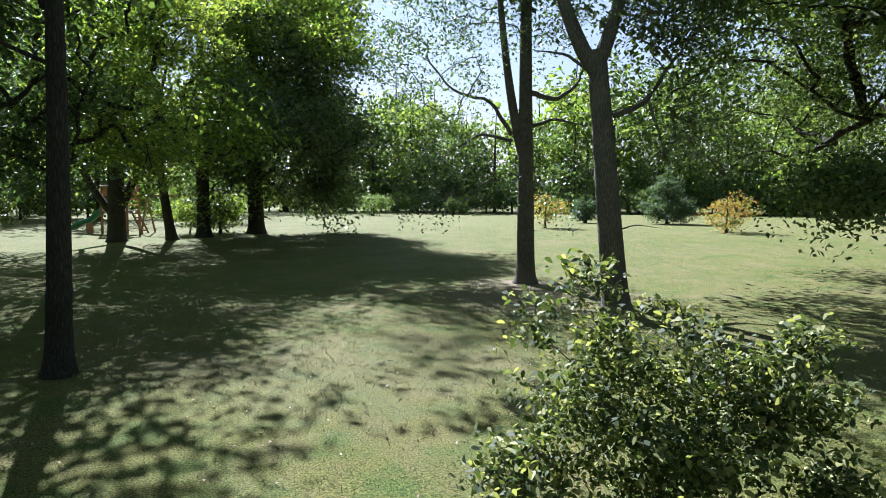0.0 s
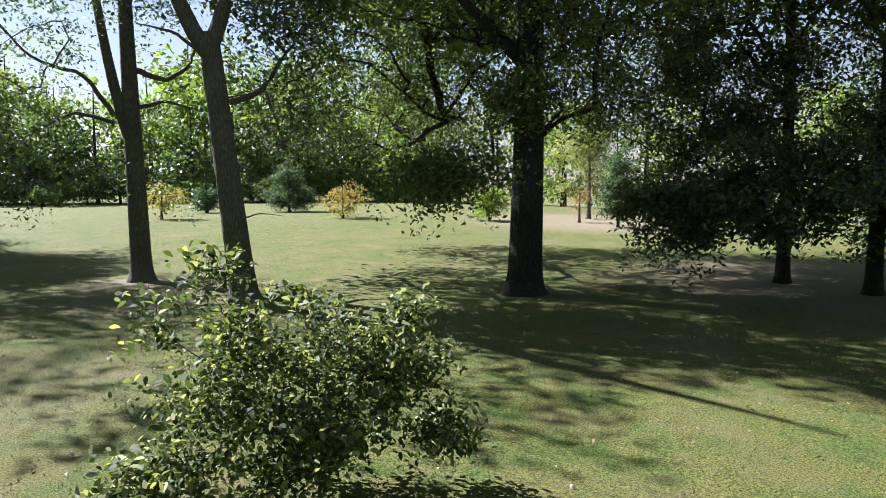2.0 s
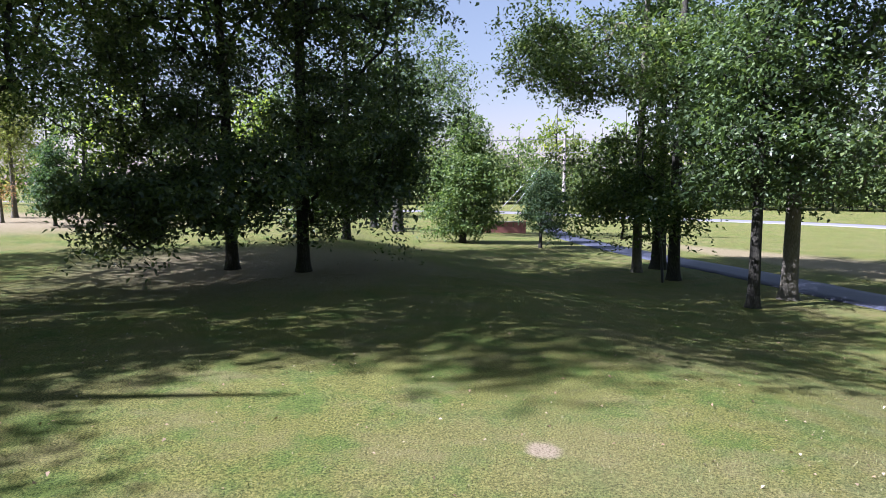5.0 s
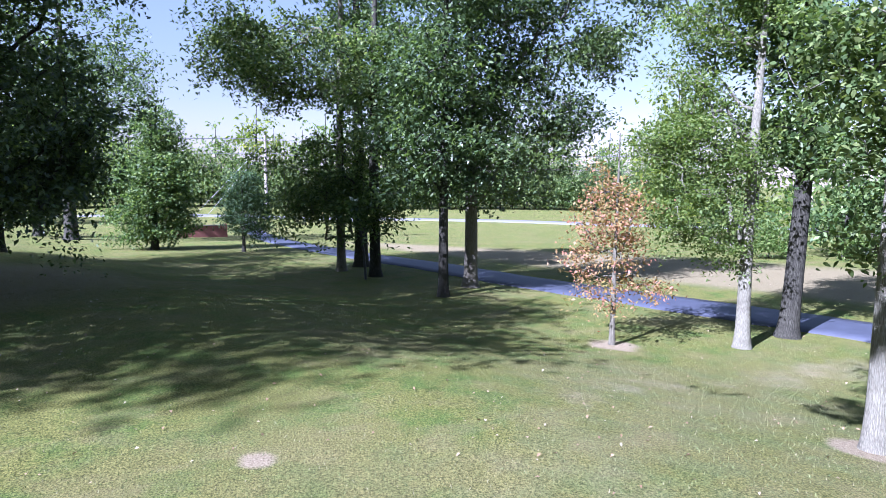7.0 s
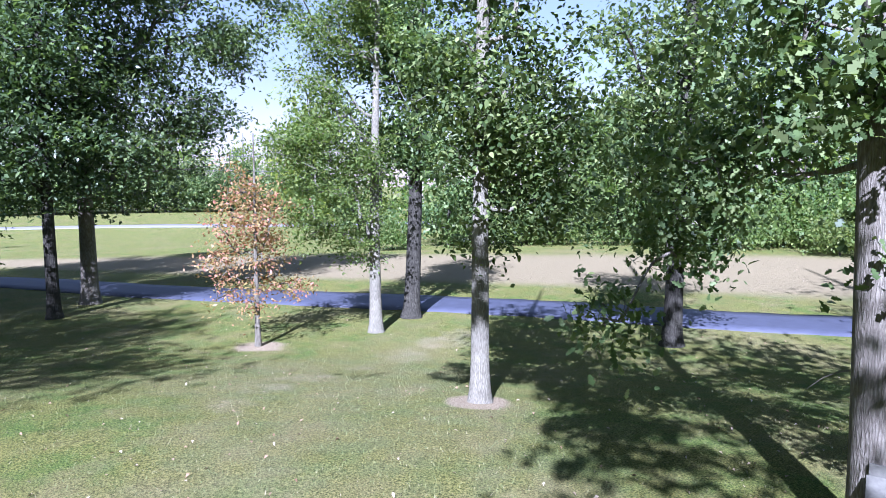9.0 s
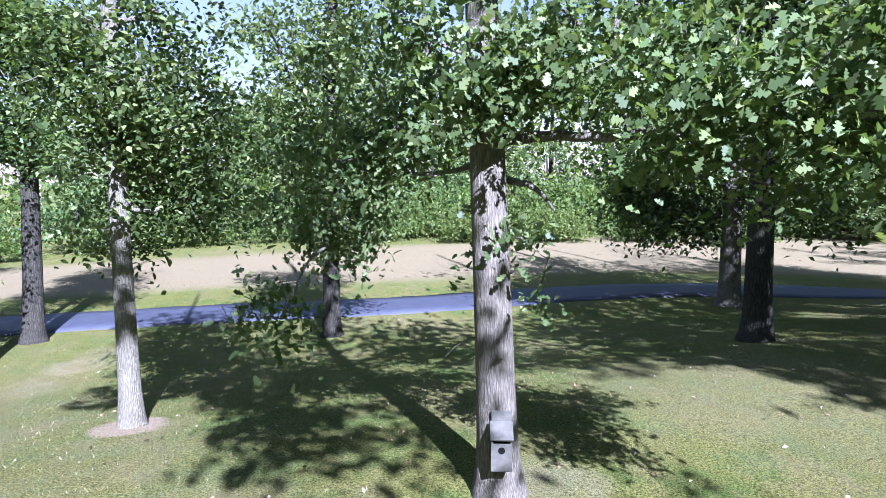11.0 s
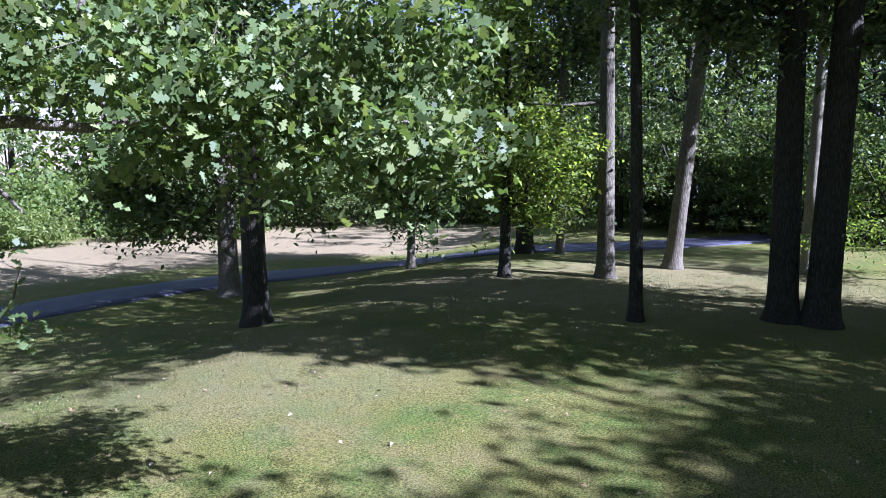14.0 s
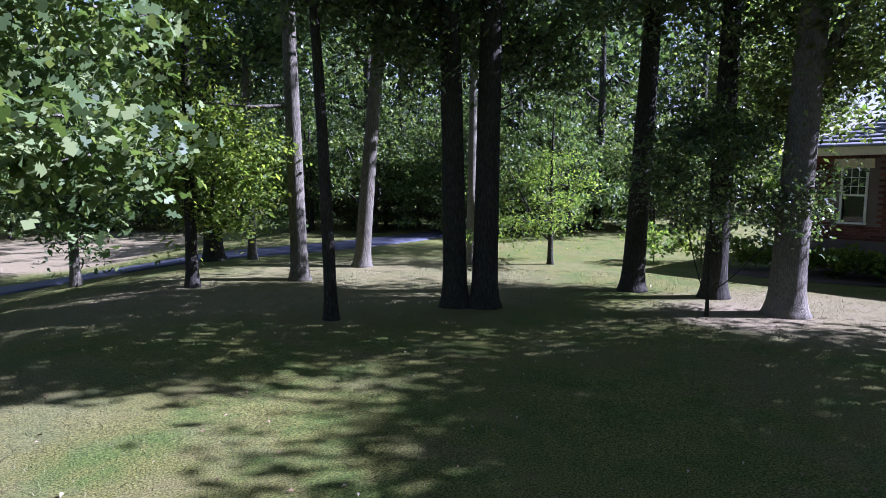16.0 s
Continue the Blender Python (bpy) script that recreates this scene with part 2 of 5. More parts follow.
def stem(rng, top, r, lean=(0, 0), bow=0.0, flare=0.45, taper=0.82):
    """Points and radii of a trunk that leans by that much at its top."""
    z = np.concatenate([[-0.15, 0, 0.06, 0.14, 0.26, 0.45, 0.8], np.arange(1.3, top, 0.6), [top]])
    u = np.clip(z, 0, None) / top
    ph = rng.uniform(0, 6.28, 2)
    w = bow * top
    x = lean[0] * u + w * np.sin(3.2 * u + ph[0]) * u
    y = lean[1] * u + w * np.sin(2.7 * u + ph[1]) * u
    rad = r * (1 - taper * u ** 1.1) * (1 + flare * np.exp(-np.clip(z, 0, None) / 0.22))
    return np.stack([x, y, z], 1), rad


# round openings cut into the overhead leaves to light chosen spots: where on the lawn, and how wide
SUN_GAPS = [(3.7, -4.1, 0.9), (5.8, -9.4, 1.2), (6.6, -10.9, 1.3), (-0.1, -6.9, 1.7), (-1.6, -6.6, 1.4), (1.6, -8.0, 1.2), (-2.5, -8.0, 1.0), (2.5, 23.2, 3.5), (5.2, -5.0, 2.5), (-10.0, -11.5, 2.5), (-18.0, -3.2, 5), (-3.0, 9.8, 1.8), (8.2, -7.8, 2.5), (0.2, 19.2, 2.5), (-2.8, -5.8, 1.8), (-1.0, 7.5, 1.3), (14.0, 21.2, 3.5), (-17.2, 2.8, 5), (6.5, 3.2, 1.3), (-2.2, 14.2, 0.9), (0.0, 5.5, 1.3), (3.5, -15.0, 1.3), (-2.2, 16.0, 0.9), (-2.8, 13.0, 0.9), (-7.8, -14.2, 1.3), (-12.5, -10.2, 2.5), (-0.8, 25.8, 0.9)]


def in_shade(p):
    """Which points, high over the lawn, stand outside the openings of the canopy."""
    g = p - np.array(sun_from)[None] * ((p[:, 2] - ground_z(p[:, 0], p[:, 1])) / sun_from.z)[:, None]
    keep = np.ones(len(p), bool)
    # ragged edges, as leaves and twigs give them
    ragged = 1 + 0.16 * np.sin(3.1 * g[:, 0] + 1.7 * g[:, 1]) + 0.12 * np.sin(5.3 * g[:, 1] - 2.9 * g[:, 0] + 1) + 0.22 * np.sin(91.7 * p[:, 0] + 57.3 * p[:, 2])
    for gx, gy, gr in SUN_GAPS:
        keep &= np.hypot(g[:, 0] - gx, g[:, 1] - gy) > gr * ragged
    return keep | (p[:, 2] < 2.8 + 0.33 * np.hypot(p[:, 0], p[:, 1]))


def tree(x, y, r, top, crown, leaf, bark, label, seed, size=0.13, per=45, spread=0.45, lean=(0, 0), bow=0.012, branch_from=0.25,
         forks=(), limbs=(), shape=DIAMOND, name="tree", category="tree", group="", twig=0.012, sides=14, hang=0.0, flare=0.45, lift=0.55, high=(), taper=0.82, arm_sides=5, up=0.35, gather=4):
    """A tree at x, y: trunk, limbs grown towards the clumps of its crown, leaves. crown: ellipsoids (x, y, z, rx, ry,
    rz, clumps) from the foot.
    forks: further stems (start height, lean x, lean y, top, radius). limbs: lists of points with a radius first. high:
    upper ellipsoids with larger leaf sprays, many added out of view to cast shade on the lawn."""
    rng = np.random.default_rng(seed)
    if name != "tree":
        gather = 1
    if shape is DIAMOND:
        size, per = size * 0.9, per * 1.4
    z0 = float(ground_z(x, y))
    home = empty(name, x, y, z0, label, category, group)
    pts, rad = stem(rng, top, r, lean, bow, flare, taper)
    wood = [tube(pts, rad, sides, lobes=0.05)]
    nodes, width = [p for p, z in zip(pts, pts[:, 2]) if z > top * branch_from * 0.8], None
    for zs, lx, ly, ftop, fr in forks:
        p0 = np.array([np.interp(zs, pts[:, 2], pts[:, c]) for c in range(3)])
        u = np.linspace(0, 1, 12)
        fp = p0 + np.stack([lx * u ** 0.8 + 0.06 * np.sin(5 * u + seed), ly * u ** 0.8, (ftop - zs) * u], 1)
        wood.append(tube(fp, fr * (1 - 0.8 * u), max(8, sides - 2)))
        nodes += list(fp[2:])
    arms = []
    for lr, lp in limbs:
        lp = np.array(lp, float)
        t0, t1 = np.linspace(0, 1, len(lp)), np.linspace(0, 1, 4 * len(lp))
        sp = np.stack([np.interp(t1, t0, lp[:, c]) for c in range(3)], 1)
        sp[1:-1] = (sp[:-2] + 2 * sp[1:-1] + sp[2:]) / 4 + rng.normal(0, min(0.015, lr * 0.15), (len(sp) - 2, 3))
        arms.append(tube(sp, lr * np.linspace(1, 0.25, len(sp)), 8))
        nodes += list(sp[2:])
    first = len(nodes)
    ends = []
    count = 0
    for cx, cy, cz, rx, ry, rz, n in (*crown, *high):
        q = rng.normal(size=(n, 3))
        q *= (rng.uniform(0.25, 1, (n, 1)) ** 0.5) / np.linalg.norm(q, axis=1)[:, None]
        q *= 1 + 0.13 * rng.normal(size=(n, 1))
        if n > 20 and count < len(crown) and gather > 1:
            # clumps gather into boughs with gaps between them
            own = rng.integers(0, max(8, n // gather), n)
            q = q[own] + rng.normal(size=(n, 3)) * (0.17, 0.17, 0.11)
        q = q * (rx, ry, rz) + (cx, cy, cz)
        count += 1
        ends.append(np.concatenate([q, np.full((n, 1), float(count > len(crown)))], 1))
    ends = np.concatenate(ends)
    ends = ends[ends[:, 2] > 0.12 + spread]
    upper, ends = ends[:, 3], ends[:, :3]
    axis = pts[np.argmin(np.abs(ends[:, None, 2] * 0.9 - pts[None, :, 2]), 1)]
    order = np.argsort(np.linalg.norm(ends - axis, axis=1))
    ends, upper = ends[order], upper[order]
    parent = [-1] * first
    for e in ends:
        arr = np.array(nodes)
        d = np.linalg.norm(arr - e, axis=1)
        cost = d + lift * np.clip(arr[:, 2] - e[2] + 0.35 * d, 0, None)
        k = int(np.argmin(cost))
        if d[k] > 0.9:
            m = arr[k] * 0.5 + e * 0.5 + np.array([0, 0, 0.08 * d[k]]) + rng.normal(0, 0.06 * d[k], 3)
            nodes.append(m)
            parent.append(k)
            k = len(nodes) - 1
        nodes.append(e)
        parent.append(k)
    load = np.zeros(len(nodes))
    load[first:] += 0.5
    for i in range(len(nodes) - 1, first - 1, -1):
        load[parent[i]] += load[i]
    arr = np.array(nodes)
    clear = in_shade(arr + np.array([x, y, z0]))
    for i in range(first, len(nodes)):
        p = parent[i]
        if (arm_sides == 3 and load[i] < 1.6) or not clear[i]:
            continue
        ra = min(twig * math.sqrt(load[i]) * 1.3, r * 0.34)
        mid_ = (arr[p] + arr[i]) / 2 + rng.normal(0, 0.04, 3)
        arms.append(tube([arr[p], mid_, arr[i]], [ra, ra * 0.85, ra * 0.7 if load[i] > 1 else ra * 0.4], arm_sides))
    piece("trunk", fast_mesh("trunk", *joined(wood), bark, True), home)
    if arms:
        tagged(piece("branchwork", fast_mesh("branchwork", *joined(arms), bark, True), home), kind="stuff")
    low, top_ends = ends[upper == 0], ends[upper == 1]
    grown = rng.uniform(0.45, 1.45, len(low))
    many = rng.poisson(per * grown ** 1.6)
    c = np.repeat(low, many, 0)
    tilt = np.repeat(rng.normal(0, 0.35, (len(low), 2)), many, 0)
    off = np.clip(rng.normal(size=c.shape), -1.7, 1.7) * (spread, spread, spread * 0.42) * np.repeat(grown, many)[:, None]
    off[:, 2] += (off[:, :2] * tilt).sum(1) - 0.25 * np.linalg.norm(off[:, :2], axis=1)
    c = c + off - np.array([0, 0, hang])
    c = c[in_shade(c + np.array([x, y, z0]))]
    if len(low):
        piece("crown", fast_mesh("crown", *leaves(rng, c, size, shape, 0.35, up), leaf), home)
    # upper sprays, mostly out of view, placed where their shadows should fall
    if len(top_ends):
        c = np.repeat(top_ends, 45, 0)
        c = c + rng.normal(size=c.shape) * (0.6, 0.6, 0.3)
        c = c[in_shade(c + np.array([x, y, z0]))]
        piece("upper_crown", fast_mesh("upper_crown", *leaves(rng, c, 0.27), leaf), home)
    return home


# ---- ground, drive and road ----
DRIVE = [(112, -2), (80, -2.2), (62, -2.8), (48, -3.6), (34, -5.8), (25.3, -8.3), (20, -9.7), (14.4, -12), (8.4, -14.7), (2.95, -16.7), (-0.5, -18.5), (-4.2, -19.9),
         (-8.4, -20.2), (-12.0, -18.9), (-14.2, -16.2), (-17.2, -14.0), (-22, -12.4), (-30, -11), (-42, -10)]


def spline(points, step=0.5):
    p = np.array(points, float)
    p = np.concatenate([[2 * p[0] - p[1]], p, [2 * p[-1] - p[-2]]])
    out = []
    for i in range(1, len(p) - 2):
        n = max(2, int(np.linalg.norm(p[i + 1] - p[i]) / step))
        u = np.linspace(0, 1, n, endpoint=False)[:, None]
        out.append(0.5 * (2 * p[i] + (p[i + 1] - p[i - 1]) * u + (2 * p[i - 1] - 5 * p[i] + 4 * p[i + 1] - p[i + 2]) * u ** 2
                          + (3 * p[i] - p[i - 1] - 3 * p[i + 1] + p[i + 2]) * u ** 3))
    return np.concatenate(out)


def far_from(line, x, y):
    best = np.full(x.shape, 1e9)
    for px, py in line[::2]:
        best = np.minimum(best, (x - px) ** 2 + (y - py) ** 2)
    return np.sqrt(best)


def outside(line, x, y):
    """Whether points lie beyond the drive, seen from the lawn."""
    best, side = np.full(x.shape, 1e9), np.zeros(x.shape)
    for px, py in line[::2]:
        d = (x - px) ** 2 + (y - py) ** 2
        side = np.where(d < best, np.hypot(x, y) - math.hypot(px, py), side)
        best = np.minimum(best, d)
    return side > 0


def make_ground():
    seg = 256
    rings = [0.0, 0.02, 0.15, 0.32] + list(0.5 * 1.026 ** np.arange(0, 316))
    a = np.linspace(0, 2 * np.pi, seg, endpoint=False)
    r = np.array(rings[1:])[:, None]
    x, y = (r * np.cos(a)).ravel(), (r * np.sin(a)).ravel()
    x, y = np.concatenate([[0.0], x]) + 0.4, np.concatenate([[0.0], y]) + 0.3
    z = ground_z(x, y)
    rough = np.array([noise.noise((px * 0.35, py * 0.35, 0)) * 0.03 if px * px + py * py < 3600 else 0.0 for px, py in zip(x, y)])
    line = spline(DRIVE, 0.5)
    away = far_from(line, x, y)
    z = z + rough * np.clip((away - 1.2) / 2, 0, 1)
    n = len(rings) - 1
    i = 1 + np.arange(n - 1)[:, None] * seg
    j = np.arange(seg)[None]
    k = (j + 1) % seg
    quads = np.stack([i + j, i + seg + j, i + seg + k, i + k], -1).reshape(-1, 4)
    me = fast_mesh("ground", np.stack([x, y, z], 1), quads, LAWN, True)
    # dry straw field beyond the drive, bare soil under some trees
    beyond = smoothstep(2.6, 5.5, away) * outside(line, x, y) * ((0.5 * x - 0.87 * y) > 10) * smoothstep(14, 9, np.abs(0.5 * x - 0.87 * y - 20))
    beyond = beyond * smoothstep(55, 30, np.abs(0.87 * x + 0.5 * y - 2))
    dry = 0.95 * beyond
    for px, py, pr, amount in DRY_SPOTS:
        dry = np.maximum(dry, amount * smoothstep(1.3, 0.5, np.hypot(x - px, y - py) / pr))
    soil = np.zeros_like(x)
    for px, py, pr, amount in SOIL_SPOTS:
        soil = np.maximum(soil, amount * smoothstep(1.3, 0.6, np.hypot(x - px, y - py) / pr))
    for key, values in (("dry", dry), ("soil", soil)):
        me.attributes.new(key, "FLOAT", "POINT").data.foreach_set("value", values.astype(np.float32))
    return tagged(new("ground", me), "mown lawn with clover, dry straw patches and bare soil", "lawn", kind="structure")


DRY_SPOTS = [(30, 27, 9, 0.9), (18, 8, 6, 0.8), (2.5, 16, 3.0, 0.6), (-13, -8, 5.5, 0.5), (-9.5, -11, 4, 0.5), (-3, -8, 3, 0.4), (4, -4, 3, 0.3), (-13, 1.5, 3, 0.7), (-1, 9, 3, 0.35), (7, -6, 3, 0.35)]
SOIL_SPOTS = [(4.42, -6.3, 0.45, 1.0), (5.62, -0.15, 0.2, 0.9), (-0.3, -4.95, 0.6, 0.45), (-12.3, 0.3, 1.5, 0.5), (2.6, 18.4, 0.9, 0.7),
              (30, 25, 5, 0.45), (6.5, -4.1, 0.5, 0.36), (7.1, -5.0, 0.55, 0.4), (7.4, -6.0, 0.6, 0.38), (7.7, -7.3, 0.7, 0.34), (7.95, -8.8, 0.8, 0.4), (8.1, -10.2, 0.8, 0.46), (8.3, -11.2, 0.7, 0.42), (-10, -9, 2.2, 0.36), (-9.2, -11.4, 1.6, 0.36), (17, 8, 2.5, 0.4), (1.5, 18.6, 1.2, 0.45), (-4, 9.4, 0.8, 0.4), (10.8, -7.5, 0.6, 0.8)]
make_ground()


def strip(name, line, width, lift, mat, label, category, thick=0.12):
    p = spline(line, 0.6)
    d = np.gradient(p, axis=0)
    d /= np.linalg.norm(d, axis=1)[:, None]
    nrm = np.stack([-d[:, 1], d[:, 0]], 1)
    cols = []
    rng = np.random.default_rng(5)
    for k, (o, dz) in enumerate([(-1, -thick), (-0.99, 0), (-0.5, 0.015), (0, 0.02), (0.5, 0.015), (0.99, 0), (1, -thick)]):
        q = p + nrm * (o * width / 2 + (rng.normal(0, 0.04, (len(p), 1)) if abs(o) > 0.9 else 0))
        cols.append(np.stack([q[:, 0], q[:, 1], ground_z(q[:, 0], q[:, 1]) + lift + dz], 1))
    vs = np.stack(cols, 1).reshape(-1, 3)
    i = np.arange(len(p) - 1)[:, None] * 7
    j = np.arange(6)[None]
    f = np.stack([i + j, i + j + 1, i + 8 + j, i + 7 + j], -1).reshape(-1, 4)
    ob = new(name, fast_mesh(name, vs, f, mat, True))
    return tagged(ob, label, category, kind="structure")


strip("driveway", DRIVE, 2.3, 0.03, ASPHALT, "dark asphalt driveway curving past the lawn", "driveway")
strip("road", [(120, 120), (108, 30), (104, -10), (90, -38), (74, -54), (50, -85), (10, -130)], 6.0, 0.05, ROAD_GREY, "pale grey country road beyond the field", "road")



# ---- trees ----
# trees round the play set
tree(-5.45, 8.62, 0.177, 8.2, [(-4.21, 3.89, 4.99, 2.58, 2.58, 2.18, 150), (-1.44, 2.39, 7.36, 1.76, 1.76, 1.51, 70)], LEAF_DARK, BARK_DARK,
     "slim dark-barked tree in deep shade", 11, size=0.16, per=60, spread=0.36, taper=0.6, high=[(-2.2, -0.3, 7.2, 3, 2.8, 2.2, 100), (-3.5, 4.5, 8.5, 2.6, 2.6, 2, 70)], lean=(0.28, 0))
tree(-10.18, 16.28, 0.241, 13, [(1.75, 1.22, 5.39, 1.92, 2.5, 2.08, 110), (0.9, 5.8, 9.6, 2.3, 2.6, 1.4, 60), (1.0, 4.0, 8.1, 2.4, 3.0, 1.4, 80)], LEAF_MAPLE, BARK_DARK,
     "broad tree with sunlit yellow-green leaves", 10, size=0.17, per=44, spread=0.32, high=[(4.9, 5.1, 11.5, 1.0, 1.0, 0.6, 3), (-1, 2, 8.5, 3, 3, 2, 50), (5.6, 0, 9, 2.4, 1.4, 1.2, 16), (0, 6.5, 5.2, 3.6, 3, 1.5, 70)])
tree(-17.51, 33.16, 0.472, 16, [(3.54, -2.15, 6.97, 3.83, 3.83, 4.12, 110), (-0.89, 0.85, 11.15, 3.74, 3.74, 4.36, 100), (10.68, -3.15, 11.06, 4.12, 4.12, 2.34, 110), (8.24, -4.15, 6.94, 2.12, 2.12, 1.73, 60)], LEAF_MAPLE, BARK_DARK,
     "old broad tree with three dark stems and sunlit leaves", 12, size=0.27, per=60, spread=0.55, branch_from=0.3, flare=0.25, high=[(0.3, -1.6, 16.8, 2.0, 2.0, 0.6, 7), (-7.4, 9.8, 21.3, 1.4, 1.4, 0.6, 4), (-1, -3, 6, 4, 4, 2.4, 90), (4, -3, 12.6, 4, 4, 1.6, 90), (0, -1, 13.4, 4, 4, 1.6, 80)],
     forks=[(1.31, -4.43, 0, 9, 0.21), (1.46, 3.19, 0, 10, 0.24)])
tree(-14.9, 33.96, 0.280, 9, [(0.59, 0.06, 5.25, 2.49, 2.49, 2.65, 60)], LEAF_MAPLE, BARK_DARK,
     "small leaning tree with dark bark", 13, size=0.24, per=50, spread=0.5, lean=(-1.34, 0))
tree(-13.76, 35.61, 0.392, 18, [(0.74, 1.39, 6.79, 2.2, 2.2, 5.25, 110), (1.09, 1.39, 14.58, 2.71, 2.71, 3.56, 90)], LEAF_DARK, BARK_DARK,
     "tall dark green tree at the lawn's edge", 14, high=[(-1.5, -1.1, 18.6, 2.0, 2.0, 0.6, 14)], size=0.3, per=60, spread=0.6)
tree(-11.49, 38.16, 0.490, 19, [(1.82, 0.04, 5.23, 4.2, 4.2, 3.94, 200), (2.44, 0.04, 11.91, 4.2, 4.2, 4.37, 200), (2.85, 0.04, 16.71, 3.15, 3.15, 2.8, 60), (5.32, -1.16, 5.55, 1.36, 1.36, 3.39, 40)], LEAF_DARK, BARK_DARK,
     "large dense dark green tree", 15, high=[(1.4, -4.9, 19.5, 2.0, 2.0, 0.6, 13), (-10.0, 9.4, 22.1, 1.4, 1.4, 0.6, 3), (6, -7.5, 5.4, 3, 3, 1.6, 70), (2.6, -11, 5.4, 3.2, 3, 1.6, 80), (4, -5, 8.5, 3, 3, 2, 60), (0, -4, 13.2, 4.2, 4, 1.8, 100)], size=0.32, per=70, spread=0.65)
# two grey trees with thin crowns
tree(2.53, 18.64, 0.275, 15, [(-2.78, 0.14, 7.33, 2.24, 2.24, 2.49, 110), (-2.34, 0.14, 3.33, 1.81, 1.81, 1.29, 46), (0.74, 0.14, 3.42, 0.6, 0.6, 1.55, 16), (0.4, 0.14, 8.49, 1.38, 1.38, 1.98, 26)], LEAF_DARK, BARK_GREY,
     "grey-barked tree with two stems and a thin crown", 16, gather=1, high=[(-0.6, -0.7, 15.5, 2.0, 2.0, 0.6, 18), (-2.2, 1.2, 11.0, 2.0, 2.0, 0.6, 18), (0.3, 5.8, 12.5, 2.0, 2.0, 0.6, 14), (0.1, 0.0, 13.0, 2.0, 2.0, 0.6, 12), (2.2, 0.9, 11.5, 2.0, 2.0, 0.6, 8), (-1.0, -1.4, 15.9, 2.0, 2.0, 0.6, 34)] + [(0.3, 5.5, 12.5, 2.0, 2.0, 0.6, 34), (-0.2, 0.1, 14.0, 2.0, 2.0, 0.6, 30), (-1.3, 0.3, 10.5, 2.0, 2.0, 0.6, 21), (7.8, 14.3, 16.0, 2.0, 2.0, 0.6, 12), (2.4, 2.7, 11.5, 2.0, 2.0, 0.6, 15), (-3.3, -2.5, 10.0, 0.7, 0.7, 0.6, 6), (-0.6, -0.6, 11.5, 1.0, 1.0, 0.6, 7)], size=0.13, per=40, spread=0.34, hang=0.1, twig=0.006, lean=(-0.04, 0),
     limbs=[(0.09, [(0.05, 0, 5.67), (0.85, 0, 5.45), (1.46, 0, 5.92), (1.65, 0, 6.55)]), (0.07, [(0.02, 0, 4.67), (0.86, 0, 4.92), (1.79, 0, 4.68)]), (0.07, [(-0.49, 0, 4.42), (-1.09, 0, 5.41), (-2.27, 0, 5.74), (-2.94, 0, 6.56)]), (0.06, [(-0.48, 0, 4.25), (-1.42, 0, 4.5), (-2.76, 0, 3.57)])],
     forks=[(3.58, -1.29, 0, 12, 0.16),])
tree(3.9, 13.62, 0.290, 5.75, [(1.07, 0.15, 6.93, 1.26, 1.26, 1.2, 90), (1.34, 0.15, 4.21, 1.2, 1.2, 0.88, 30), (3.83, 4.87, 4.3, 1.27, 2.5, 1.19, 50), (-1.16, 0.15, 7.58, 0.63, 0.63, 1.01, 24), (1.89, 0.15, 6.34, 0.95, 0.95, 1.33, 40)], LEAF_DARK, BARK_GREY,
     "grey-barked tree leaning, forked high above the lawn", 17, gather=1, high=[(-0.6, 4.6, 8.8, 2.2, 1.7, 1, 24)], size=0.12, per=40, spread=0.32, taper=0.3, twig=0.006, bow=0.004, lean=(-0.61, 0),
     limbs=[(0.07, [(-0.2, 0, 4.37), (0.47, 0, 4.61), (1.06, 0, 5.52), (1.87, 0, 6.59)]), (0.04, [(0.59, 0, 4.61), (0.84, 0, 3.94), (1.06, 0, 3.21)]), (0.05, [(-0.5, 0, 5.15), (-1.27, 0, 5.69), (-1.94, 0, 5.74)]), (0.02, [(0.05, 0, 1.9), (0.36, 0, 1.99), (0.86, 0, 1.93)])],
     forks=[(5.33, 1.58, 0, 12, 0.17), (5.33, -1.94, 0, 10, 0.185)])
